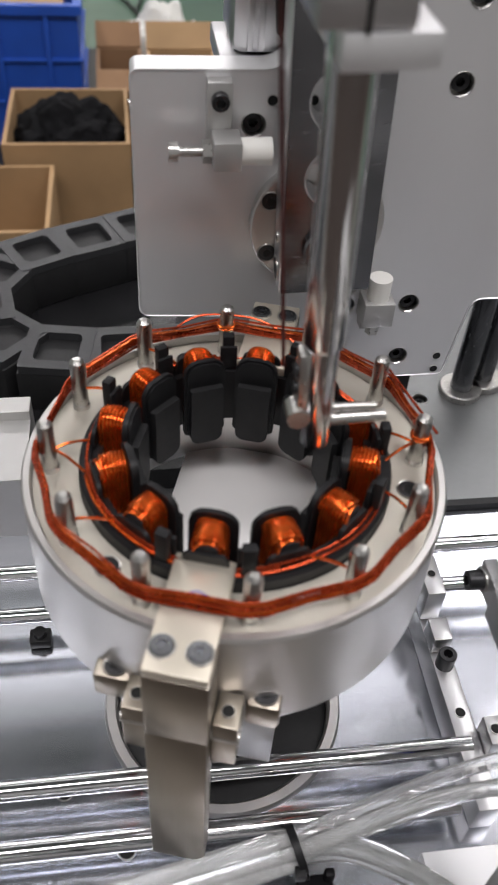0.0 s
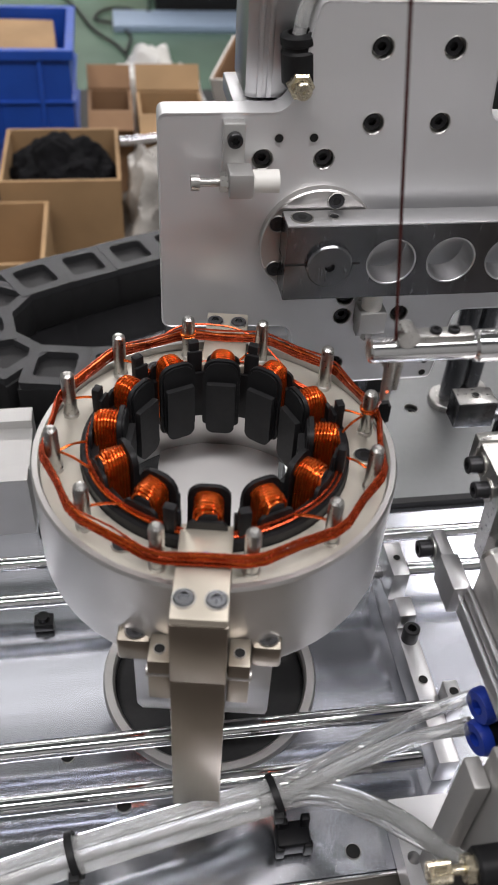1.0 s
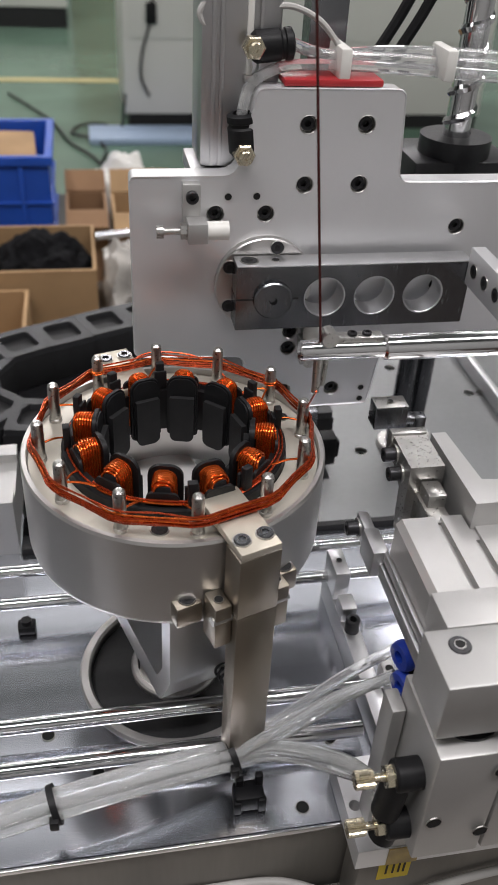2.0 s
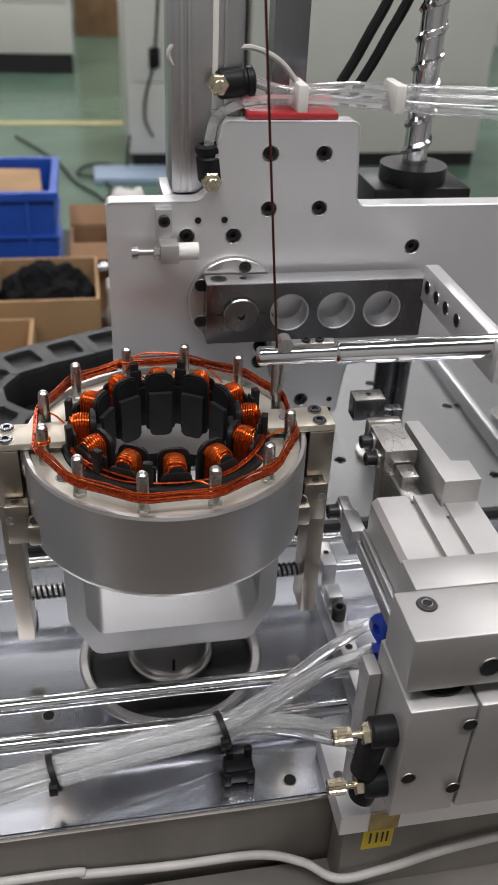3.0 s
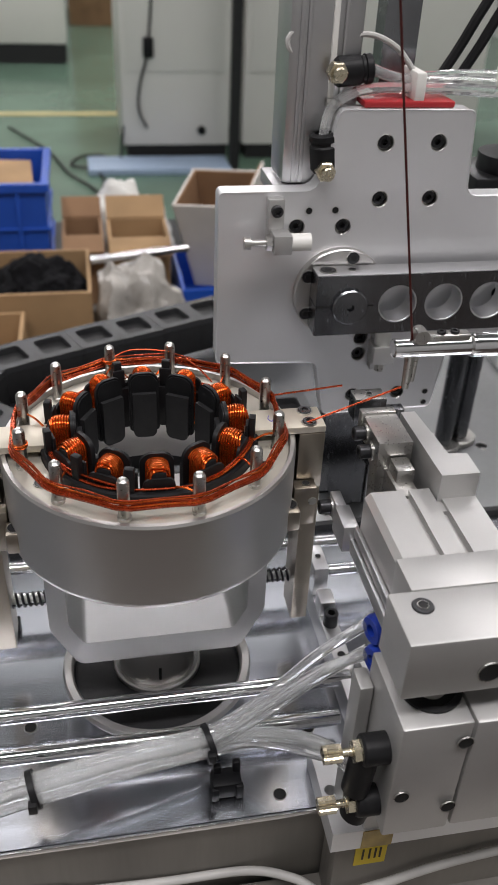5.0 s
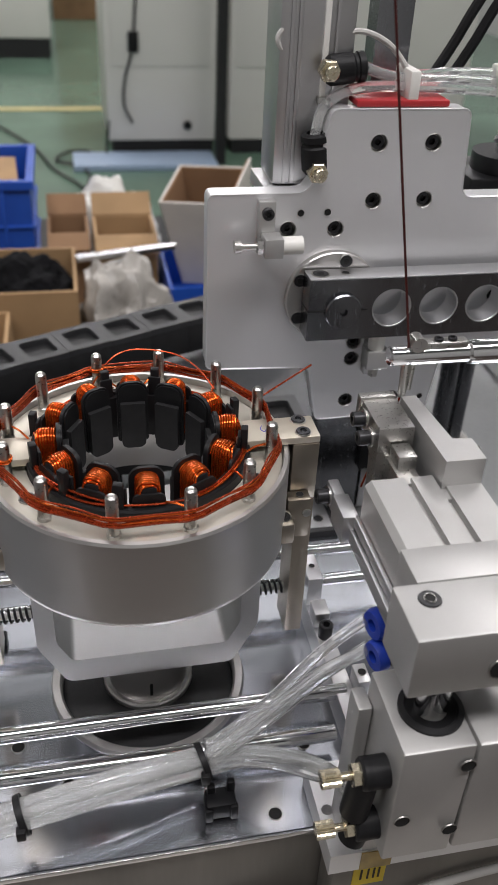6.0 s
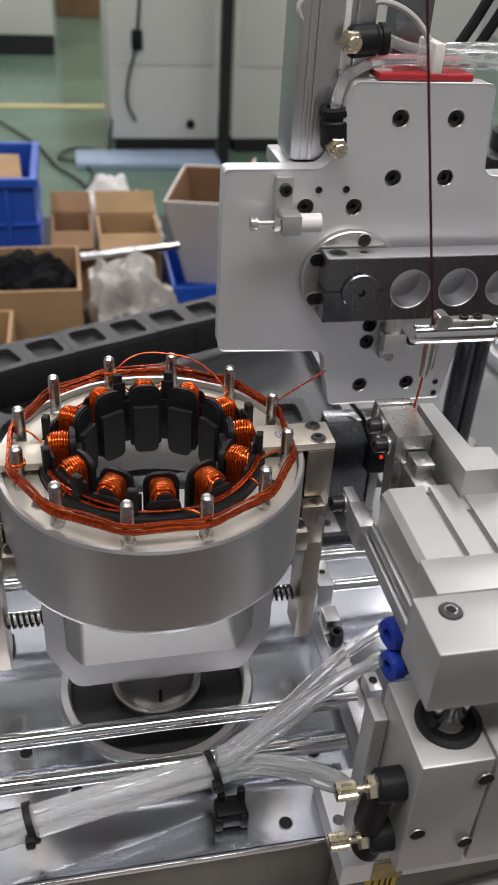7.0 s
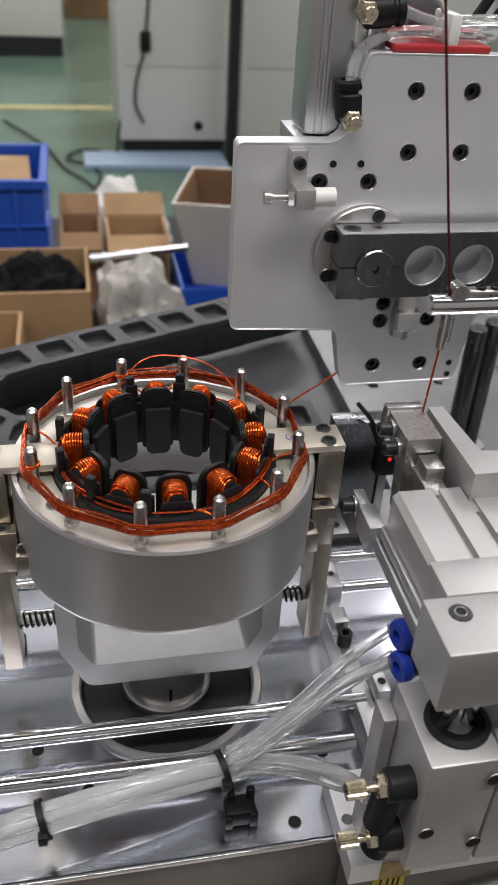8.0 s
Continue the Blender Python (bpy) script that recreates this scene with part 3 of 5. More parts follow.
# the two arm stops
bm = bmesh.new()
box(bm, -0.046, -0.037, -0.006, 0, 0.030, 0.0565, 0.0006)
box(bm, -0.0445, -0.0345, -0.018, -0.006, 0.030, 0.0405, 0.0006)
st = part("stop_bracket", bm, SATIN, head)
socket_bolt(st, (-0.0415, -0.006, 0.0505), AX, 0.0032, 0.003)
bm = bmesh.new()
cyl(bm, (-0.0575, -0.0125, 0.0352), (-0.0345, -0.0125, 0.0352), 0.0018, seg=14)
cyl(bm, (-0.060, -0.0125, 0.0352), (-0.0565, -0.0125, 0.0352), 0.0034, seg=18)
cyl(bm, (-0.0480, -0.0125, 0.0352), (-0.0448, -0.0125, 0.0352), 0.0041, seg=6)
part("stop_screw", bm, STEEL, st, "steel stop screw with lock nut")
bm = bmesh.new()
cyl(bm, (-0.0345, -0.0125, 0.0352), (-0.0235, -0.0125, 0.0352), 0.0048, seg=24)
part("bumper", bm, WHITE_PL, st, "white nylon bumper")
bm = bmesh.new()
box(bm, 0.0195, 0.0325, -0.018, -0.006, -0.0405, -0.029, 0.0006)
box(bm, 0.0225, 0.0275, -0.006, 0, -0.05, -0.029, 0.0004)
st2 = part("stop_bracket", bm, SATIN, head)
bm = bmesh.new()
cyl(bm, (0.026, -0.012, -0.029), (0.026, -0.012, -0.0195), 0.0048, seg=24)
part("bumper", bm, WHITE_PL, st2, "white nylon bumper")
bm = bmesh.new()
cyl(bm, (0.026, -0.012, -0.0405), (0.026, -0.012, -0.047), 0.003, seg=6)
part("stop_screw", bm, STEEL, st2)
# cylinder and fittings behind the plate
bm = bmesh.new()
box(bm, -0.036, 0.004, 0.014, 0.045, 0.058, 0.30, 0.004)
box(bm, -0.040, 0.004, 0.013, 0.05, 0.050, 0.058, 0.001)
ac = part("air_cylinder", bm, ALU, head, "extruded aluminium air cylinder")
for gx in (-0.0305, -0.0265, -0.0075):
    bm = bmesh.new()
    box(bm, gx, gx + 0.0022, 0.0126, 0.0139, 0.060, 0.30, 0.0003)
    part("cylinder_rib", bm, ALU, ac)
bm = bmesh.new()
box(bm, -0.0135, -0.0105, 0.0125, 0.0145, 0.062, 0.20, 0.0004)
part("sensor_rail", bm, WHITE_PL, ac, "pale sensor rail")
bm = bmesh.new()
box(bm, -0.0145, -0.0095, 0.0105, 0.0135, 0.10, 0.104, 0.0004)
part("sensor", bm, STEEL, ac)


def elbow(parent, p, m, r=0.0075):
    """A black elbow fitting along its z axis, with a brass nut and needle screw towards -y at its foot."""
    q = Matrix.Translation(p) @ m
    bm = bmesh.new()
    lathe(bm, [(0, -0.001), (r * 0.8, -0.001), (r, 0.001), (r, 0.0125), (r * 0.9, 0.0135), (r * 0.9, 0.0150), (r, 0.0155), (r, 0.0185), (r * 0.75, 0.0195), (r * 0.6, 0.0195), (r * 0.6, 0.017), (0, 0.017)], 24, q)
    ob = part("air_fitting", bm, BLACK_PL, parent, "black push-in air fitting")
    n = Matrix.Translation(p) @ pose(0, 0, 0, 90, 0, 0) @ Matrix.Translation((-0.001, 0.001, r * 0.5))
    bm = bmesh.new()
    lathe(bm, [(0, 0), (0.0056, 0), (0.0056, 0.0045), (0.0048, 0.0052), (0, 0.0052)], 6, n)
    lathe(bm, [(0, 0.005), (0.0036, 0.005), (0.0036, 0.0095), (0.003, 0.0102), (0.0008, 0.0102), (0.0008, 0.0092), (0, 0.0092)], 18, n)
    part("brass_nut", bm, BRASS, ob, "brass needle screw")
    return ob


elbow(head, (-0.0140, 0.006, 0.0685), pose(0, 0, 0, 0, -6, 0))
elbow(head, (-0.0105, 0.012, 0.1165), pose(0, 0, 0, 0, 84, 0))
bm = bmesh.new()
sweep(bm, spline([(-0.0160, 0.006, 0.0865), (-0.012, 0.008, 0.1), (0.003, 0.01, 0.108), (0.03, 0.012, 0.109), (0.07, 0.014, 0.107), (0.16, 0.02, 0.1), (0.26, 0.02, 0.1)], 8), 0.0028, 10)
part("air_tube", bm, CLEAR, head, "clear polyurethane air tube")
bm = bmesh.new()
sweep(bm, spline([(0.008, 0.012, 0.1185), (0.028, 0.014, 0.113), (0.07, 0.018, 0.111), (0.16, 0.02, 0.107), (0.26, 0.025, 0.106)], 8), 0.0028, 10)
part("air_tube", bm, CLEAR, head, "clear polyurethane air tube")
bm = bmesh.new()
sweep(bm, spline([(0.03, 0.02, 0.112), (0.07, 0.022, 0.114), (0.16, 0.026, 0.111), (0.26, 0.025, 0.112)], 8), 0.0026, 10)
part("air_tube", bm, CLEAR, head, "clear polyurethane air tube")
bm = bmesh.new()
sweep(bm, spline([(0.036, 0.016, 0.113), (0.022, 0.016, 0.128), (0.004, 0.016, 0.134), (-0.012, 0.016, 0.126), (-0.028, 0.016, 0.122), (-0.036, 0.016, 0.13), (-0.028, 0.016, 0.137), (-0.016, 0.016, 0.126), (0.0, 0.016, 0.120)], 8), 0.0015, 8)
part("sensor_cable", bm, CABLE_W, head, "pale sensor cable")
for x in (0.034, 0.088):
    bm = bmesh.new()
    box(bm, x - 0.003, x + 0.003, 0.004, 0.028, 0.103, 0.118, 0.0015)
    part("cable_tie", bm, WHITE_PL, head, "white cable tie")
bm = bmesh.new()
box(bm, 0.004, 0.054, 0.003, 0.03, 0.1008, 0.1042, 0.001)
part("red_block", bm, RED_PL, head, "red plastic block")
bm = bmesh.new()
prism(bm, [(0.026, 0.05), (0.046, 0.05), (0.046, 0.066), (0.026, 0.066)], [], 0.02, 0.5)
part("column", bm, GUNMETAL, head, "dark ground steel column")
bm = bmesh.new()
pitch, rr = 0.016, 0.0085
cyl(bm, (0.122, 0.06, 0.05), (0.122, 0.06, 0.5), rr * 0.9, seg=24)
sweep(bm, [(0.122 + rr * 0.82 * math.cos(2 * math.pi * k / 14), 0.06 + rr * 0.82 * math.sin(2 * math.pi * k / 14), 0.062 + pitch * k / 14) for k in range(14 * 26)], 0.0026, 6)
part("ball_screw", bm, CHROME, head, "polished ball screw")
bm = bmesh.new()
cyl(bm, (0.122, 0.06, 0.03), (0.122, 0.06, 0.062), 0.021, seg=32)
box(bm, 0.092, 0.155, 0.04, 0.09, 0.02, 0.052, 0.002)
part("screw_nut_block", bm, BLACK_OX, head, "black ball screw nut block")
for dx in (0, 0.012):
    bm = bmesh.new()
    sweep(bm, spline([(0.068 + dx, 0.07, 0.1), (0.085 + dx, 0.07, 0.13), (0.105 + dx, 0.07, 0.18), (0.12 + dx, 0.07, 0.3)], 6), 0.0032, 8)
    part("black_hose", bm, BLACK_PL, head)

bm = bmesh.new()
sweep(bm, [(0.064 + 0.007 * math.cos(k * 0.5236), 0.06, 0.166 + 0.007 * math.sin(k * 0.5236)) for k in range(12)], 0.0017, 8, True)
sweep(bm, [(0.056, 0.06, 0.16), (0.052, 0.06, 0.175), (0.052, 0.06, 0.21)], 0.0022, 8)
part("lifting_eye", bm, BLACK_OX, head, "black lifting eye")
# swinging arm: its own part, turning on the hub
arm = new("swing_arm")
arm.parent = head
arm.empty_display_size = 0.01
tagged(arm, "ground steel swinging arm with round openings")
bm = bmesh.new()
prism(bm, fillet([(-0.0195, -0.0178), (0.109, -0.0178), (0.109, 0.0178), (-0.0195, 0.0178)], 0.0008, 2), [ring_pts(0.0285, 0, 0.0113), ring_pts(0.0562, 0, 0.0113), ring_pts(0.0838, 0, 0.0113)], -0.0205, -0.0062, UPRIGHT)
part("arm_bar", bm, GUNMETAL, arm, "dark ground steel bar with three round openings")
# pale sleeves added to brighten the openings; the bar itself has none
for x in (0.0285, 0.0562, 0.0838):
    bm = bmesh.new()
    lathe(bm, [(0.0113, 0.0062), (0.0106, 0.0062), (0.0106, 0.0203), (0.0108, 0.0206), (0.0114, 0.0206), (0.0114, 0.0203), (0.0113, 0.0203)], 40, Matrix.Translation((x, 0, 0)) @ pose(0, 0, 0, 90, 0, 0), True)
    part("bore_brightener", bm, ALU, arm, "pale sleeve added to brighten the bore")
# brighter skin over the bar, painting the light on its upward face
bm = bmesh.new()
box(bm, -0.0193, 0.1088, -0.0203, -0.0064, 0.0178, 0.0186, 0.0003)
part("bright_top", bm, ALU, arm)
bm = bmesh.new()
lathe(bm, [(0, 0), (0.0103, 0), (0.0103, 0.0022), (0.0096, 0.0030), (0.0022, 0.0030), (0.0016, 0.0010), (0, 0.0010)], 36, Matrix.Translation((0, -0.0205, 0)) @ pose(0, 0, 0, 90, 0, 0))
part("pivot_cap", bm, GUNMETAL, arm)
# thin black boxes paint the shade in the clamp's slit
bm = bmesh.new()
box(bm, -0.0196, -0.0098, -0.0208, -0.0062, -0.0004, 0.0004)
box(bm, 0.0098, 0.0142, -0.0208, -0.0203, -0.0004, 0.0004)
part("clamp_slit", bm, RECESS_SHADE, arm)
sunk_bolt(arm, (-0.012, -0.0132, 0.0186), (0, 0, 1), 0.0045)
sunk_bolt(arm, (0.002, -0.0132, 0.0186), (0, 0, 1), 0.002)
YT = -0.114
bm = bmesh.new()
box(bm, 0.1062, 0.1142, YT - 0.010, -0.0210, 0.006, 0.027, 0.0007)
lk = part("link", bm, ALU_PLATE, arm, "milled aluminium link")
for y in (-0.030, -0.044, -0.058, -0.074):
    sunk_bolt(lk, (0.1062, y, 0.0165), (-1, 0, 0), 0.0036)
bm = bmesh.new()
box(bm, 0.1145, 0.133, YT - 0.010, YT + 0.010, 0.012, 0.0325, 0.0008)
ck = part("tube_clamp", bm, ALU, arm)
socket_bolt(ck, (0.124, YT + 0.003, 0.0325), (0, 0, 1), 0.005, 0.007)
bm = bmesh.new()
box(bm, 0.114, 0.1335, YT - 0.0104, YT - 0.0098, 0.0215, 0.0226)
part("slit", bm, RECESS_SHADE, ck)
rot_x = pose(0, YT, 0.022, 0, 90, 0)
bm = bmesh.new()
lathe(bm, [(0, -0.0085), (0.0038, -0.0085), (0.0045, -0.0078), (0.0045, 0.0285), (0.0056, 0.0295), (0.0058, 0.0305), (0.0058, 0.145), (0, 0.145)], 32, rot_x)
tube = part("wire_tube", bm, CHROME, arm, "polished steel wire guide tube")
bm = bmesh.new()
box(bm, 0.003, 0.0275, YT - 0.003, YT + 0.003, 0.0258, 0.0288, 0.0008)
cyl(bm, (0.004, YT - 0.0036, 0.0282), (0.004, YT + 0.0036, 0.0282), 0.0035, seg=18)
clp = part("wire_clip", bm, STEEL, arm)
for x in (0.014, 0.0205):
    socket_bolt(clp, (x, YT, 0.0288), (0, 0, 1), 0.0021, 0.0012)
bm = bmesh.new()
cyl(bm, (0.0005, YT, 0.0180), (0.0005, YT, 0.0010), 0.0023, 0.0018, seg=14)
cyl(bm, (0.0042, YT + 0.001, 0.0180), (0.0036, YT + 0.001, 0.004), 0.0013, seg=12)
part("nozzle", bm, STEEL, arm, "steel wire nozzle")


# ---- feed wire ----
feed = thing("feed_wire", "dark red enamelled wire running down from overhead", "wire")
bm = bmesh.new()
cyl(bm, (0, 0, 0), (0, 0, 0.42), 0.00056, seg=8)
part("strand", bm, FEED, feed)
pay = thing("paid_out_wire", "taut enamelled copper wire leaving the nozzle", "wire")
bm = bmesh.new()
cyl(bm, (0, 0, 0), (-0.052, 0, 0), 0.0005, seg=8)
part("strand", bm, COPPER_DK, pay)
tail = thing("wire_tail", "loose end of enamelled copper wire at a pin", "wire")
bm = bmesh.new()
cyl(bm, (0, 0, 0), (0.036, 0, 0), 0.0005, seg=8)
part("strand", bm, COPPER_DK, tail)
loose = thing("loose_wire", "loose arched copper wire over the pins", "wire")
bm = bmesh.new()
sweep(bm, spline([(0, 0, 0), (0.006, 0.004, 0.004), (0.016, 0.008, 0.005), (0.034, 0.006, 0.004), (0.046, -0.002, 0.001), (0.055, -0.014, -0.004)], 6), 0.00045, 6)
part("strand", bm, COPPER_DK, loose)


# ---- wire gripper ----
grip = thing("wire_gripper", "aluminium air gripper with small steel jaws", "gripper")
bm = bmesh.new()
prism(bm, [(0.089, 0.146), (0.137, 0.146), (0.137, 0.178), (0.1215, 0.178), (0.1215, 0.1745), (0.1185, 0.1745), (0.1185, 0.178), (0.109, 0.178), (0.109, 0.1745), (0.106, 0.1745), (0.106, 0.178), (0.0915, 0.178), (0.089, 0.1755)], [], -0.121, -0.060, Matrix(((1, 0, 0, 0.0), (0, 0, 1, 0), (0, 1, 0, 0), (0, 0, 0, 1))))
gb = part("body", bm, SATIN, grip, "extruded satin aluminium gripper body")
bm = bmesh.new()
box(bm, 0.0886, 0.1385, -0.1215, -0.1035, 0.1455, 0.1784, 0.0006)
part("end_band", bm, SATIN, grip)
bm = bmesh.new()
box(bm, 0.0790, 0.160, -0.1485, -0.1215, 0.1495, 0.1782, 0.0012)
gh = part("end_block", bm, SATIN, grip, "satin aluminium end block")
socket_bolt(gh, (0.0902, -0.130, 0.1782), (0, 0, 1), 0.0044, 0.0005)
hole_disc(gh, (0.0902, -0.130, 0.1784), (0, 0, 1), 0.0020)
hole_disc(gh, (0.1125, -0.1485, 0.160), (0, -1, 0), 0.0046)
bm = bmesh.new()
box(bm, 0.0853, 0.0888, -0.118, -0.045, 0.1445, 0.152, 0.0008)
box(bm, 0.0865, 0.0888, -0.118, -0.058, 0.1535, 0.159, 0.0008)
box(bm, 0.0815, 0.0888, -0.060, -0.043, 0.1445, 0.159, 0.0008)
box(bm, 0.0835, 0.0888, -0.0425, -0.028, 0.1445, 0.156, 0.0008)
sp = part("side_plate", bm, ALU, grip, "stepped aluminium side plate")
socket_bolt(sp, (0.0835, -0.0325, 0.150), (-1, 0, 0), 0.0036, 0.006, washer=1.3)
bm = bmesh.new()
box(bm, 0.1045, 0.1145, -0.062, -0.040, 0.158, 0.176, 0.0008)
cyl(bm, (0.1, -0.05, 0.163), (0.1, -0.062, 0.163), 0.006, seg=20)
part("slide", bm, STEEL, grip)
bm = bmesh.new()
prism(bm, [(0.1195, -0.068), (0.137, -0.068), (0.137, -0.053), (0.1285, -0.052), (0.1255, -0.016), (0.1185, -0.016)], [], 0.1765, 0.1905)
prism(bm, [(0.1195, -0.075), (0.123, -0.075), (0.123, -0.020), (0.1195, -0.020)], [], 0.160, 0.1764)
part("side_arm", bm, SATIN, grip, "satin aluminium side arm")
bm = bmesh.new()
box(bm, 0.0995, 0.1165, -0.0155, -0.0105, 0.176, 0.1908, 0.0005)
part("jaw_plate", bm, STEEL, grip)
bm = bmesh.new()
prism(bm, [(-0.041, 0.150), (-0.033, 0.150), (-0.031, 0.172), (-0.014, 0.182), (-0.014, 0.1895), (-0.040, 0.1895)], [], 0.1005, 0.1165, Matrix(((0, 0, 1, 0), (1, 0, 0, 0), (0, 1, 0, 0), (0, 0, 0, 1))))
jw = part("jaw", bm, STEEL, grip, "ground steel jaw block")
socket_bolt(jw, (0.1005, -0.0205, 0.183), (-1, 0, 0), 0.0034, 0.006, washer=1.35)
socket_bolt(jw, (0.1005, -0.030, 0.179), (-1, 0, 0), 0.0034, 0.006, washer=1.35)
bm = bmesh.new()
box(bm, 0.106, 0.1145, -0.052, -0.041, 0.170, 0.1825, 0.0006)
part("jaw", bm, STEEL, grip)
for z, y in ((0.1035, -0.083), (0.0905, -0.089)):
    bm = bmesh.new()
    q = Matrix.Translation((0.1028, y, z + 0.016)) @ pose(0, 0, 0, 0, -90, 14)
    lathe(bm, [(0, -0.012), (0.006, -0.012), (0.006, 0.006), (0.0055, 0.008), (0, 0.008)], 20, q)
    fb = part("air_fitting", bm, BLACK_PL, grip, "black push-in fitting with blue collar")
    bm = bmesh.new()
    lathe(bm, [(0.0058, 0.0075), (0.0072, 0.008), (0.0072, 0.0105), (0.0064, 0.0125), (0.003, 0.0125), (0.003, 0.0075)], 20, q)
    part("collar", bm, BLUE_PL, fb, "blue release collar")
for x in (0.0945, 0.1025, 0.139):
    bm = bmesh.new()
    cyl(bm, (x, -0.1335, 0.085), (x, -0.1335, 0.1497), 0.0031, seg=24)
    part("lift_rod", bm, CHROME, grip, "polished lift rod")
# ---- wire cutter block ----
cutter = thing("cutter_block", "dark steel wire cutter block on a slim bracket", "cutter")
bm = bmesh.new()
box(bm, 0.0985, 0.1150, 0.0055, 0.0160, 0.1785, 0.1908, 0.0006)
cb = part("block", bm, GUNMETAL, cutter)
# thin skin, brighter than the block, over its top face
bm = bmesh.new()
box(bm, 0.0987, 0.1148, 0.0057, 0.0158, 0.1908, 0.1914, 0.0002)
part("cap", bm, STEEL, cb, "thin brighter top of the block")
hole_disc(cb, (0.1068, 0.0105, 0.1914), (0, 0, 1), 0.0014)
bm = bmesh.new()
box(bm, 0.1210, 0.1265, -0.1250, 0.0145, 0.1419, 0.1443, 0.0004)
box(bm, 0.1210, 0.1265, 0.0085, 0.0145, 0.1443, 0.1824, 0.0004)
box(bm, 0.1151, 0.1209, 0.0085, 0.0145, 0.1790, 0.1824, 0.0004)
part("bracket", bm, GUNMETAL, cutter, "slim dark bracket")

# ---- gripper stand ----
stand = thing("gripper_stand", "satin aluminium lift cylinder block on the deck edge", "lift cylinder")
bm = bmesh.new()
box(bm, 0.0815, 0.1105, -0.152, -0.112, 0.073, 0.1418, 0.0012)
box(bm, 0.0835, 0.185, -0.131, -0.1125, 0.0441, 0.0732)
part("block", bm, SATIN, stand)
bm = bmesh.new()
box(bm, 0.1112, 0.19, -0.1525, -0.110, 0.0745, 0.1418, 0.0016)
part("side_block", bm, SATIN, stand)
bm = bmesh.new()
box(bm, 0.0750, 0.0813, -0.121, -0.109, 0.0443, 0.130, 0.0012)
part("front_post", bm, SATIN, stand)
bm = bmesh.new()
lathe(bm, [(0.0062, 0.1419), (0.0128, 0.1419), (0.0128, 0.1432), (0.0105, 0.1438), (0.0098, 0.1428), (0.0062, 0.1424)], 32, Matrix.Translation((0.0985, -0.1335, 0)), True)
part("gland", bm, BLACK_PL, stand)
bm = bmesh.new()
prism(bm, [(0.0690, -0.1315), (0.185, -0.1315), (0.185, -0.084), (0.0690, -0.084)], [ring_pts(0.0735, -0.109, 0.0028, 18)], 0.0296, 0.044)
part("foot_plate", bm, ALU_PLATE, stand)
for x, z in ((0.0865, 0.1000), (0.1078, 0.1315), (0.1078, 0.0900)):
    hole_disc(stand, (x, -0.1527 if x > 0.1 else -0.152, z), (0, -1, 0), 0.0031)
for x, y, z, ln in ((0.0, -0.141, 0.118, 0.026), (0.001, -0.141, 0.0835, 0.010)):
    bm = bmesh.new()
    cyl(bm, (0.0817, y, z), (0.0735 + x, y, z), 0.0066, seg=24)
    lathe(bm, [(0, -0.0005), (0.0058, -0.0005), (0.0066, 0.0006), (0.0066, 0.003), (0.0058, 0.004), (0, 0.004)], 24, Matrix.Translation((0.0745 + x, y, z)) @ pose(0, 0, 0, 0, -90, 0))
    cyl(bm, (0.0735 + x, y + 0.001, z - 0.002), (0.0715 + x, y + 0.001, z - ln), 0.0060, seg=20)
    fc = part("flow_valve", bm, BLACK_PL, stand, "black flow control valve")
    bm = bmesh.new()
    cyl(bm, (0.0725 + x, y, z), (0.0672 + x, y, z), 0.0048, seg=6)
    cyl(bm, (0.0672 + x, y, z), (0.0618 + x, y, z), 0.0017, seg=12)
    kn = Matrix.Translation((0.0624 + x, y, z)) @ pose(0, 0, 0, 0, -90, 0)
    prism(bm, [((0.0037 if k % 2 else 0.0032) * math.cos(k * math.pi / 18), (0.0037 if k % 2 else 0.0032) * math.sin(k * math.pi / 18)) for k in range(36)], [], 0.0, 0.0075, kn)
    part("brass_knob", bm, BRASS, fc, "knurled brass adjusting knob")

bm = bmesh.new()
box(bm, 0.0745, 0.30, -0.125, -0.1072, -0.06, 0.0292, 0.001)
tagged(part("stand_base", bm, SKIRT), "dark metal base carrying the gripper stand", "base block", kind="structure")
# yellow sticker under the stand
sticker = thing("yellow_sticker", "small yellow sticker with handwritten marks", "sticker")
bm = bmesh.new()
box(bm, 0.0845, 0.1005, -0.1256, -0.1252, 0.0040, 0.0213)
part("paper", bm, YELLOW, sticker)
bm = bmesh.new()
for x in (0.0880, 0.0914, 0.0943, 0.0968):
    box(bm, x, x + 0.0010, -0.1259, -0.1257, 0.0090, 0.0175)
part("mark_bars", bm, INK, sticker)

bm = bmesh.new()
box(bm, 0.0835, 0.0985, -0.1319, -0.1316, 0.0298, 0.0432)
tagged(part("amber_tape", bm, AMBER), "scrap of amber tape stuck on the stand foot", "tape")

# ---- rod support bracket ----
sup = thing("rod_bracket", "stepped aluminium bracket carrying the guide rods", "bracket")
for nm, b_ in (("base_bar", (0.0955, 0.1055, -0.072, 0.042, DZ, 0.047)), ("upright", (0.0955, 0.1045, 0.018, 0.040, 0.0472, 0.068)),
               ("upright", (0.0955, 0.1045, 0.000, 0.012, 0.0472, 0.058)), ("rod_block", (0.1057, 0.1130, -0.0500, -0.0372, 0.0385, 0.0572))):
    bm = bmesh.new()
    box(bm, *b_, 0.0008)
    part(nm, bm, ALU, sup)
hole_disc(sup, (0.1094, -0.0436, 0.0572), (0, 0, 1), 0.0022)
hole_disc(sup, (0.1, 0.029, 0.068), (0, 0, 1), 0.0018)
hole_disc(sup, (0.1005, -0.030, 0.047), (0, 0, 1), 0.0022)
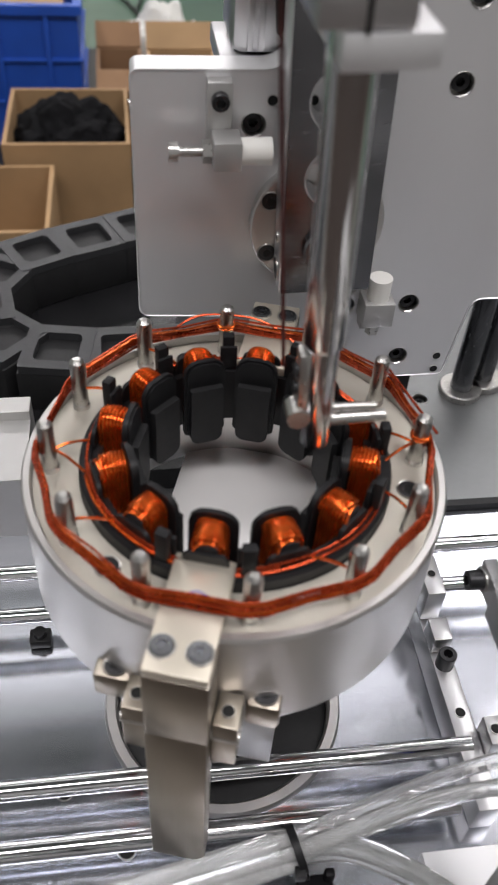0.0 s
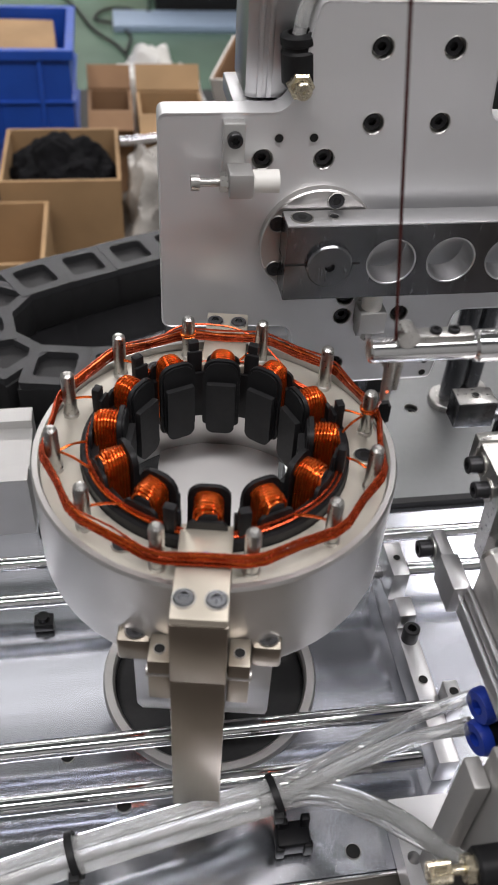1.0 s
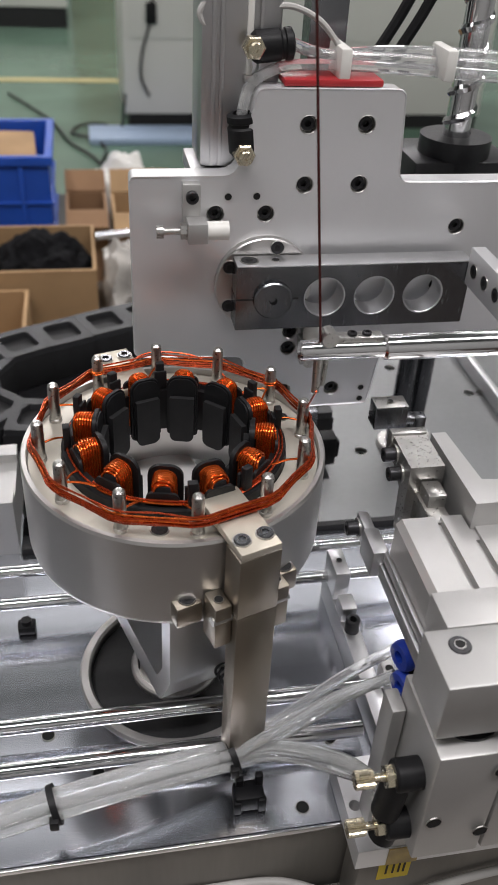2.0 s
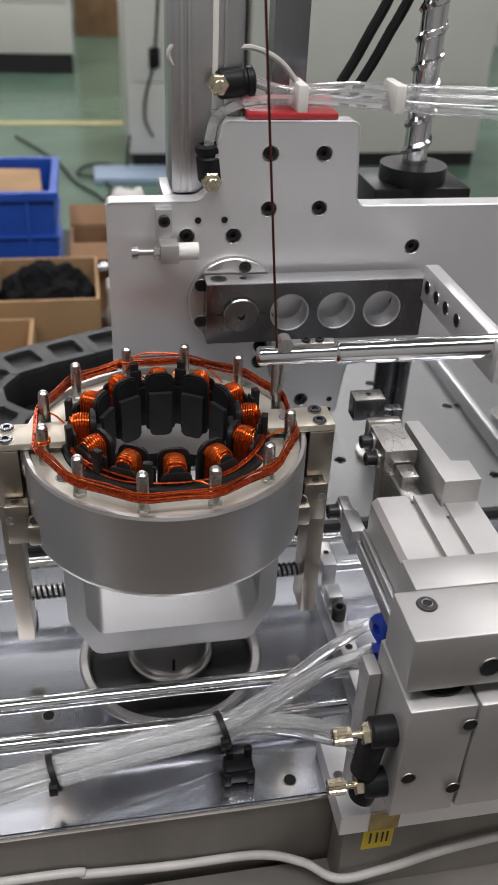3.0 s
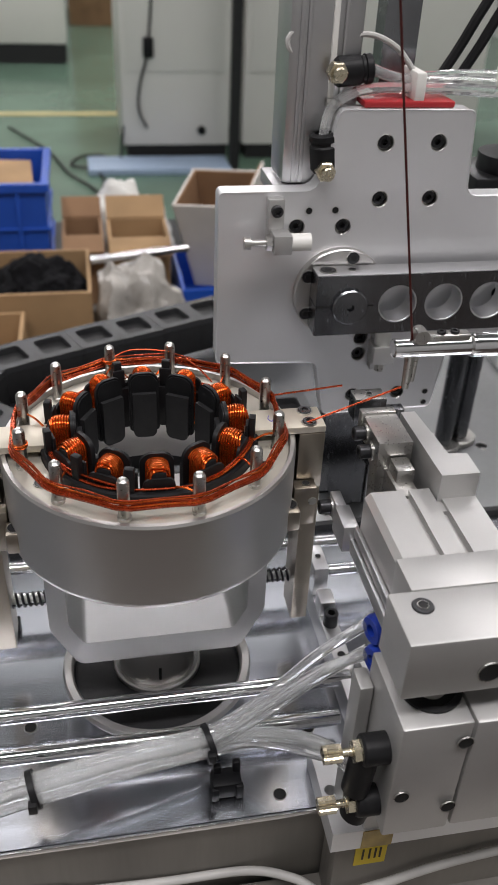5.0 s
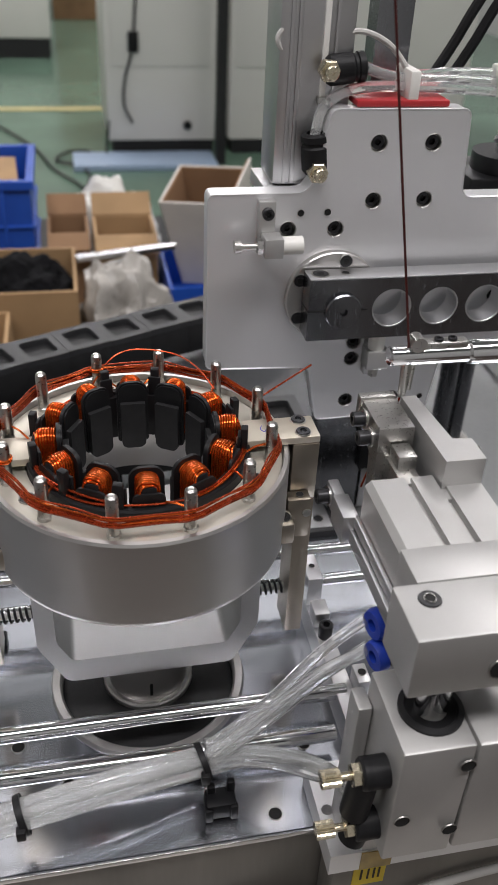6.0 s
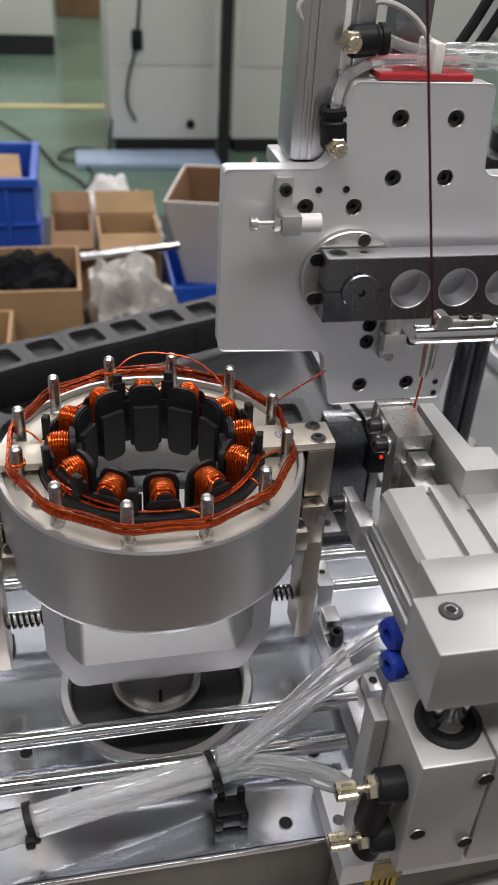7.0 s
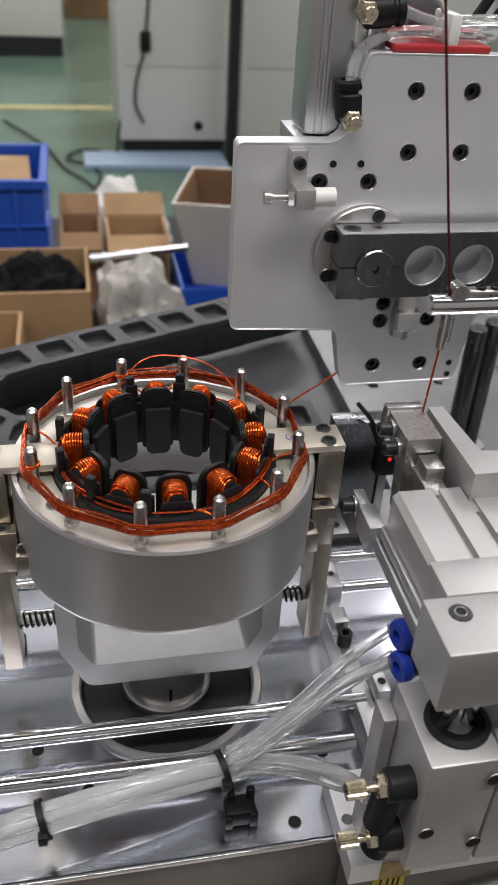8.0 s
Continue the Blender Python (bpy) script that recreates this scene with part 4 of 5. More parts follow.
socket_bolt(sup, (0.1005, -0.006, 0.047), (0, 0, 1), 0.0042, 0.009)

# ---- tubes along the deck ----
bundle_t = thing("air_tube_bundle", "clear polyurethane air tubes tied in a bundle", "air tubes")
branch = thing("air_tube_branch", "clear air tubes rising to the blue fittings", "air tubes", pose(0.019, -0.080, 0.053))
for k in range(8):
    rr_, aa = (0.0052, k * 1.05) if k < 6 else (0.0016, k * 3.1)
    oy, oz = rr_ * math.cos(aa), rr_ * math.sin(aa)
    base = [(-0.32, -0.128 + oy, 0.056 + oz * 0.8), (-0.15, -0.112 + oy, 0.056 + oz * 0.8), (-0.064, -0.0965 + oy, 0.057 + oz), (-0.02, -0.0885 + oy, 0.057 + oz), (0.019, -0.0805 + oy, 0.0535 + oz)]
    if k >= 4:
        base += [(0.036, -0.083 + oy, 0.059 + oz * 0.6), (0.052, -0.096 + oy, 0.072 + oz * 0.8), (0.066, -0.116 + oy * 0.6, 0.088 + oz), (0.0775, -0.135, 0.104 - 0.007 * (k - 4))]
    bm = bmesh.new()
    sweep(bm, spline(base, 7), 0.0027, 10)
    part("tube", bm, CLEAR, bundle_t)
for k, e in enumerate(((0.0915, -0.0805, 0.1190), (0.0912, -0.0868, 0.1060), (0.0912, -0.0855, 0.1075))):
    oy, oz = 0.0045 * math.cos(k * 2.1), 0.0035 * math.sin(k * 2.1)
    pts = [(0.012, -0.0815 + oy, 0.0535 + oz), (0.019, -0.0805 + oy, 0.0535 + oz), (0.045, -0.0785 + oy, 0.070 + oz), (0.070, -0.080 + oy * 0.6, 0.099 - 0.009 * (k > 0) + oz * 0.6), e]
    bm = bmesh.new()
    sweep(bm, [p - Vector((0.019, -0.080, 0.053)) for p in spline(pts, 7)], 0.0027, 10)
    part("tube", bm, CLEAR, branch)
for x, y, z, a in ((0.019, -0.0805, 0.0535, 12), (-0.064, -0.0965, 0.057, 11)):
    bm = bmesh.new()
    lathe(bm, [(0.0081, -0.0015), (0.0093, -0.0015), (0.0093, 0.0015), (0.0081, 0.0015)], 20, Matrix.Translation((x, y, z)) @ pose(0, 0, 0, 0, 80, a), True)
    box(bm, x - 0.002, x + 0.002, y - 0.011, y - 0.007, z - 0.003, z + 0.003, 0.0005)
    part("cable_tie", bm, BLACK_PL, bundle_t, "black cable tie")
# black tie mount on the deck
bm = bmesh.new()
box(bm, 0.0185, 0.0335, -0.0965, -0.0855, DZ, DZ + 0.011, 0.002)
for dx, dy, hh in ((-0.0005, -0.001, 0.009), (0.0115, -0.001, 0.010), (0.0015, 0.007, 0.0155), (0.011, 0.007, 0.0175)):
    box(bm, 0.0185 + dx, 0.0225 + dx, -0.0965 + dy, -0.0930 + dy, DZ, DZ + hh, 0.001)
tagged(part("tie_mount", bm, DEEP_BLACK), "black plastic tie mount screwed to the deck", "tie mount")
bm = bmesh.new()
box(bm, -0.088, -0.078, 0.030, 0.038, DZ, DZ + 0.006, 0.001)
cyl(bm, (-0.083, 0.034, DZ), (-0.083, 0.034, DZ + 0.009), 0.003, seg=12)
tagged(part("deck_clip", bm, BLACK_PL), "small black clip on the deck", "clip")
# white cable along the frame
bm = bmesh.new()
sweep(bm, spline([(-0.4, -0.1083, -0.010), (-0.091, -0.1083, -0.008), (-0.052, -0.1083, -0.012), (-0.009, -0.1083, -0.0155), (0.035, -0.1085, -0.0165), (0.058, -0.116, -0.0165), (0.074, -0.1278, -0.0155), (0.10, -0.1282, -0.012), (0.15, -0.1282, 0.001), (0.3, -0.1282, 0.018)], 8), 0.0023, 12)
tagged(part("white_cable", bm, CABLE_W), "pale grey cable lying along the machine frame", "cable")
bm = bmesh.new()
box(bm, -0.75, 0.75, -0.20, -0.108, -0.06, -0.03)
tagged(part("front_shelf", bm, SKIRT), "dark grey machine shelf below the deck", "shelf", kind="structure")
# aluminium profile at the rear of the deck
bm = bmesh.new()
prism(bm, [(0.100, DZ), (0.162, DZ), (0.162, 0.072), (0.150, 0.072), (0.150, 0.066), (0.112, 0.066), (0.112, 0.072), (0.100, 0.072)], [], -0.75, -0.09, Matrix(((0, 0, 1, 0), (1, 0, 0, 0), (0, 1, 0, 0), (0, 0, 0, 1))))
tagged(part("aluminium_profile", bm, SATIN), "pale aluminium slide profile beside the fixture", "slide rail")
# cross carriage: slides with the winding head
carriage = thing("cross_carriage", "grey ground steel carriage plate with posts and screws", "carriage")
HOLES = [(0.121, 0.229), (0.188, 0.232), (0.249, 0.191), (0.250, 0.308), (0.262, 0.307), (0.121, 0.36), (0.188, 0.36)]
bm = bmesh.new()
prism(bm, [(0.008, 0.1034), (0.42, 0.1034), (0.42, 0.51), (0.085, 0.51), (0.085, 0.195), (0.008, 0.195)], [ring_pts(x, y, 0.0050, 20) for x, y in HOLES], -0.0175, -0.004)
cp = part("carriage_plate", bm, TABLE, carriage, "grey ground steel plate")
for x, y in HOLES:
    sunk_bolt(cp, (x, y, -0.004), (0, 0, 1), 0.0047, 0.003)
for x, y in ((0.1515, 0.235), (0.1705, 0.245), (0.30, 0.28)):
    bm = bmesh.new()
    lathe(bm, [(0, -0.004), (0.0076, -0.004), (0.0076, 0.119), (0.0068, 0.12), (0, 0.12)], 28, Matrix.Translation((x, y, 0)))
    gp = part("guide_post", bm, GUNMETAL, carriage, "dark ground steel post")
    bm = bmesh.new()
    lathe(bm, [(0.0077, -0.0038), (0.015, -0.0038), (0.015, 0.0005), (0.0142, 0.0012), (0.0077, 0.0012)], 32, Matrix.Translation((x, y, 0)), True)
    part("flange", bm, STEEL, gp)
bm = bmesh.new()
box(bm, 0.0205, 0.060, 0.166, 0.182, -0.0038, 0.082, 0.001)
part("stop_post", bm, GUNMETAL, carriage, "dark flat steel post")
bm = bmesh.new()
box(bm, 0.010, 0.029, 0.128, 0.1655, -0.0038, 0.010, 0.001)
fb = part("foot_block", bm, ALU, carriage, "pale aluminium foot block")
sunk_bolt(fb, (0.0203, 0.140, 0.010), (0, 0, 1), 0.0036)
bm = bmesh.new()
box(bm, 0.262, 0.269, 0.19, 0.42, -0.0038, 0.011, 0.001)
part("side_rail", bm, ALU, carriage, "pale raised rail")
bm = bmesh.new()
box(bm, 0.0545, 0.0755, 0.1612, 0.174, 0.036, 0.060, 0.0015)
box(bm, 0.0715, 0.0785, 0.164, 0.172, 0.041, 0.055, 0.001)
gs = part("sensor", bm, BLACK_PL, carriage, "black photoelectric sensor")
bm = bmesh.new()
cyl(bm, (0.0637, 0.1611, 0.0517), (0.0637, 0.1603, 0.0517), 0.0013, seg=14)
part("light", bm, RED_LED, gs, "glowing red indicator")
bm = bmesh.new()
box(bm, 0.056, 0.066, 0.166, 0.173, -0.0038, 0.0362, 0.0008)
part("sensor_bracket", bm, ALU, carriage)
bm = bmesh.new()
sweep(bm, spline([(0.057, 0.166, 0.059), (0.052, 0.163, 0.073), (0.046, 0.165, 0.085), (0.040, 0.18, 0.09)], 6), 0.0017, 8)
part("sensor_cable", bm, BLACK_PL, carriage)


bm = bmesh.new()
prism(bm, [(-0.74, 0.17), (0.0, 0.17), (0.0, 0.44), (-0.125, 0.39), (-0.19, 0.345), (-0.74, 0.345)], [], -0.0178, 0.0005)
tagged(part("chain_tray", bm, TRAY), "black tray under the cable chain", "tray", kind="structure")


# ---- cable chain ----
chain = thing("cable_chain", "black plastic cable chain bent in a loop", "cable chain")
path = [(0.19 - k * 0.0288, 0.498 - k * 0.0125) for k in range(11)]
mx, my = path[-1][0], path[-1][1] - 0.066
for k in range(1, 8):
    a = radians(113 + k * 21)
    path.append((mx + 0.072 * math.cos(a) + 0.028, my + 0.066 * math.sin(a) + 0.005))
lx, ly = path[-1]
path += [(lx + 0.0315 * k, ly + 0.0008 * k) for k in range(1, 9)]
# links of equal pitch along that line
PITCH, nodes, left = 0.0425, [Vector(path[0])], 0.0425
for a, b in zip(path, path[1:]):
    a, b = Vector(a), Vector(b)
    d = (b - a).length
    at = left
    while at <= d:
        nodes.append(a.lerp(b, at / d))
        at += PITCH
    left = at - d
link_a, link_b = bmesh.new(), bmesh.new()
box(link_a, -0.0235, 0.0235, -0.0225, 0.0225, 0.0005, 0.030, 0.001)
prism(link_b, fillet([(-0.0222, -0.0225), (0.0222, -0.0225), (0.0222, 0.0225), (-0.0222, 0.0225)], 0.002, 2), [fillet([(-0.0142, -0.0145), (0.0142, -0.0145), (0.0142, 0.0145), (-0.0142, 0.0145)], 0.004, 3)], 0.0302, 0.036)
la = part("link_body", link_a, BLACK_MATT, chain)
lb = part("link_cover", link_b, CHAIN_G, chain, "grey cover frame with an opening")
for i in range(len(nodes) - 1):
    (x0, y0), (x1, y1) = nodes[i], nodes[i + 1]
    m = pose((x0 + x1) / 2, (y0 + y1) / 2, 0.0005 * (i % 2), 0, 0, math.degrees(math.atan2(y1 - y0, x1 - x0)))
    for src, nm in ((la, "link_body"), (lb, "link_cover")):
        o = src if i == 0 else new(nm, src.data)
        o.parent = chain
        o.matrix_basis = m


# ---- behind the machine ----
def open_carton(x0, x1, y0, y1, z0, z1, material, label, flaps=True, fill=None, name="carton", cat="cardboard box"):
    ob = thing(name, label, cat)
    t = 0.006
    for b in ((x0, x1, y0, y0 + t), (x0, x1, y1 - t, y1), (x0, x0 + t, y0 + t, y1 - t), (x1 - t, x1, y0 + t, y1 - t)):
        bm = bmesh.new()
        box(bm, *b, z0, z1)
        part("side", bm, material, ob)
    bm = bmesh.new()
    box(bm, x0 + t, x1 - t, y0 + t, y1 - t, z0, z0 + t)
    part("base", bm, material, ob)
    if flaps:
        w = (y1 - y0) * 0.45
        for (hx, hy, ang, lx_, ly_) in ((x0, y0, 20, x1 - x0, w), (x0, y1, 140, x1 - x0, w)):
            bm = bmesh.new()
            m = Matrix.Translation((hx, hy, z1)) @ pose(0, 0, 0, -(180 - ang) if ang < 90 else 180 - ang, 0, 0)
            box(bm, 0, lx_, 0, ly_, 0, 0.004, 0, m)
            part("flap", bm, material, ob)
    if fill:
        bm = bmesh.new()
        bmesh.ops.create_icosphere(bm, subdivisions=5, radius=1.0)
        for v in bm.verts:
            n_ = noise.noise(v.co * 2.3) * 0.18 + noise.noise(v.co * 6) * 0.1 + noise.noise(v.co * 15) * 0.05
            v.co *= 1 + n_
            v.co = Vector(((x0 + x1) / 2 + v.co.x * (x1 - x0) * 0.46, (y0 + y1) / 2 + v.co.y * (y1 - y0) * 0.45, z1 - 0.05 + v.co.z * 0.07))
        part("filling", bm, fill, ob, "crumpled black plastic contents")
    return ob


def crumpled(x, y, z, sx, sy, sz, material, name, label, cat, seed):
    bm = bmesh.new()
    bmesh.ops.create_icosphere(bm, subdivisions=5, radius=1.0)
    for v in bm.verts:
        o = v.co + Vector((seed, seed * 0.7, 0))
        k = 1.16 + 0.22 * noise.noise(o * 1.7) - 0.46 * abs(noise.noise(o * 2.1)) - 0.12 * abs(noise.noise(o * 4.6)) + 0.015 * noise.noise(o * 12)
        v.co = Vector((v.co.x * sx * k, v.co.y * sy * k, max(v.co.z, -0.5) * sz * k))
    ob = part(name, bm, material)
    ob.matrix_basis = pose(x, y, z + 0.5 * sz)
    return tagged(ob, label, cat)


# low bench that carries the boxes
BZ = -0.37
bm = bmesh.new()
box(bm, -0.9, 0.75, 0.75, 1.9, BZ - 0.03, BZ, 0.002)
for x in (-0.87, 0.69):
    for y in (0.78, 1.84):
        box(bm, x, x + 0.03, y, y + 0.03, FZ, BZ - 0.03)
tagged(part("low_bench", bm, BLACK_MATT), "low dark bench stacked with boxes", "bench")
open_carton(-0.21, -0.026, 1.0, 1.2, BZ, -0.181, CARTON, "open cardboard box holding black plastic", False, BLACK_BAG)
open_carton(-0.36, -0.137, 0.80, 0.985, BZ, -0.205, CARTON, "open brown cardboard box on the bench", False)
open_carton(-0.078, 0.004, 1.34, 1.45, BZ, -0.207, CARTON_IN, "dark brown cardboard box with open flaps", True)
open_carton(0.014, 0.138, 1.32, 1.44, BZ, -0.207, CARTON, "tan cardboard box with open flaps", True)


def leaning_carton(m):
    """A tall carton, narrower at its foot, white outside and brown inside."""
    ob = thing("carton", "tall white carton leaning, brown inside", "cardboard box", m)
    lo, hi, h, t = 0.058, 0.075, 0.192, 0.004
    for k in range(4):
        q = pose(0, 0, 0, 0, 0, 90 * k)
        for nm, off, material, label in (("side", 0.0, WHITE_CARD, ""), ("lining", t, CARTON_IN, "brown card inside")):
            rim = h + 0.02 * (k == 1) - off * 0.5
            bm = bmesh.new()
            outer = [(-lo + off, -lo + off, 0), (lo - off, -lo + off, 0), (hi - off, -hi + off, rim), (-hi + off, -hi + off, rim)]
            va = [bm.verts.new(q @ Vector(p)) for p in outer]
            vb = [bm.verts.new(q @ (Vector(p) + Vector((0, t * 0.9, 0)))) for p in outer]
            bm.faces.new(va[::-1])
            bm.faces.new(vb)
            for i in range(4):
                j = (i + 1) % 4
                bm.faces.new((va[i], va[j], vb[j], vb[i]))
            part(nm, bm, material, ob, label)
    bm = bmesh.new()
    box(bm, -lo, lo, -lo, lo, 0, 0.004)
    part("base", bm, WHITE_CARD, ob)
    return ob


leaning_carton(pose(0.262, 1.33, -0.288, 12, -4, -24))
open_carton(0.15, 0.36, 1.20, 1.44, BZ, -0.272, BIN, "blue plastic tray under a white carton", False, name="plastic_tray", cat="plastic tray")
bin_ = open_carton(-0.36, -0.106, 1.40, 1.66, BZ, -0.120, BIN, "deep blue plastic bin holding card", False, name="plastic_bin", cat="plastic bin")
bm = bmesh.new()
prism(bm, [(-0.368, 1.392), (-0.098, 1.392), (-0.098, 1.668), (-0.368, 1.668)], [[(-0.353, 1.407), (-0.113, 1.407), (-0.113, 1.653), (-0.353, 1.653)]], -0.134, -0.118)
part("rim", bm, BIN, bin_, "blue moulded rim")
for z in (-0.215, -0.29):
    bm = bmesh.new()
    box(bm, -0.365, -0.101, 1.395, 1.665, z, z + 0.006, 0.002)
    part("rib", bm, BIN, bin_)
for x in (-0.335, -0.25, -0.165):
    bm = bmesh.new()
    box(bm, x, x + 0.008, 1.3945, 1.3998, BZ + 0.01, -0.136, 0.001)
    part("rib", bm, BIN, bin_)
bm = bmesh.new()
box(bm, -0.10, 0.10, -0.085, 0.085, -0.012, 0.012, 0.003, pose(-0.235, 1.53, -0.148, 6, 2, 4))
tagged(part("card_sheet", bm, CARTON), "folded brown card lying in the bin", "cardboard")
crumpled(0.052, 1.06, BZ, 0.088, 0.088, 0.132, SACK, "plastic_sack", "crumpled grey plastic sacking on the bench", "plastic sack", 11.37)
crumpled(0.05, 1.56, BZ, 0.10, 0.08, 0.125, WHITE_PL, "white_bag", "crumpled white plastic bag behind the boxes", "plastic bag", 7.7)
crumpled(0.2, 1.02, BZ, 0.09, 0.08, 0.07, BLACK_BAG, "black_bag", "crumpled black plastic bag on the bench", "plastic bag", 5.2)
bm = bmesh.new()
cyl(bm, (-0.026, 1.12, -0.172), (0.155, 1.17, -0.174), 0.0075, seg=20)
tagged(part("metal_tube", bm, CHROME), "shiny metal tube lying across the sacking", "metal tube")
# cabinets on the far side
def cabinet(x0, x1, y, z0, z1, label, gland=None):
    ob = thing("machine_cabinet_far", label, "cabinet")
    bm = bmesh.new()
    box(bm, x0, x1, y, y + 0.7, z0, z1, 0.006)
    part("body", bm, CAB, ob)
    bm = bmesh.new()
    box(bm, x0 + 0.02, x1 - 0.01, y + 0.005, y + 0.6, FZ, z0)
    part("plinth", bm, BLACK_MATT, ob, "black recessed plinth")
    bm = bmesh.new()
    box(bm, x0 + 0.03, x1 - 0.03, y - 0.006, y - 0.0005, z0 + 0.34, z1 - 0.03, 0.002)
    part("door", bm, CAB, ob)
    if gland:
        bm = bmesh.new()
        cyl(bm, (gland[0], y - 0.012, gland[1]), (gland[0], y, gland[1]), 0.021, seg=18)
        part("cable_gland", bm, BLACK_PL, ob)
    return ob


cabinet(0.17, 0.695, 3.98, FZ + 0.068, 0.9, "light grey machine cabinet on a black plinth", (0.557, -0.641))
cabinet(0.765, 2.0, 3.98, FZ + 0.068, 0.9, "light grey machine cabinet beside a dark post")
cabinet(-1.4, -0.095, 6.5, FZ + 0.135, 0.9, "pale machine cabinet across the aisle")
bm = bmesh.new()
box(bm, 0.672, 0.716, 3.78, 3.83, FZ, 0.9)
tagged(part("dark_post", bm, BLACK_MATT), "dark square post between the cabinets", "post")
bm = bmesh.new()
box(bm, -0.08, 0.35, 8.4, 8.9, FZ, 0.5, 0.01)
tagged(part("brown_crate", bm, CARTON_IN), "dark brown crate at the far end of the aisle", "crate")
bm = bmesh.new()
box(bm, -0.01, 0.668, 3.70, 3.93, FZ, FZ + 0.03, 0.005)
tagged(part("floor_duct", bm, PIPE_B), "pale blue duct lying on the floor", "duct")
G = FZ + 0.011
for pts in (((-0.42, 4.6, G), (-0.2, 4.1, G), (-0.1, 3.72, G), (0.0, 3.5, G), (0.04, 3.3, G), (-0.02, 3.1, G), (-0.12, 3.0, G)),
            ((0.17, 3.9, -0.60), (0.16, 3.9, -0.68), (0.14, 3.92, G), (0.06, 4.02, G), (-0.04, 4.0, G), (-0.09, 3.86, G), (0.0, 3.78, G), (0.06, 3.62, G), (0.03, 3.4, G)),
            ((0.34, 3.965, 0.6), (0.33, 3.965, 0.1), (0.30, 3.965, -0.267), (0.26, 3.965, -0.42), (0.25, 3.965, -0.54), (0.288, 3.965, -0.625))):
    bm = bmesh.new()
    sweep(bm, spline(pts, 8), 0.006, 8)
    tagged(part("black_cable", bm, BLACK_MATT), "loose black cable near the far cabinets", "cable")
bm = bmesh.new()
box(bm, 0.277, 0.327, 3.955, 3.973, -0.31, -0.22, 0.008)
tagged(part("cable_clip", bm, BLACK_PL), "black clip holding a cable to the cabinet", "clip")
# housings added over the unseen fill lights; they do not glow themselves
for (x, y, sx, sy) in ((-1.75, 0.9, 0.25, 2.0), (1.75, 0.9, 0.25, 2.0), (-0.1, 1.9, 1.1, 0.15), (0.3, 3.0, 1.1, 0.15), (0.0, -1.0, 1.4, 0.25), (0.3, 5.2, 2.2, 0.25), (0.0, 8.0, 2.2, 0.25)):
    lp = thing("fill_light_housing", "white housing over an added, unseen ceiling light", "lamp", group="ceiling lamps")
    bm = bmesh.new()
    box(bm, x - sx - 0.02, x + sx + 0.02, y - sy - 0.02, y + sy + 0.02, 3.09, 3.1)
    part("housing", bm, WHITE_PL, lp)


# ---- what moves ----
def aim(p, q):
    """The pose of a thing at p whose x axis points to q."""
    p, q = Vector(p), Vector(q)
    return Matrix.Translation(p) @ (q - p).to_track_quat("X", "Z").to_matrix().to_4x4()


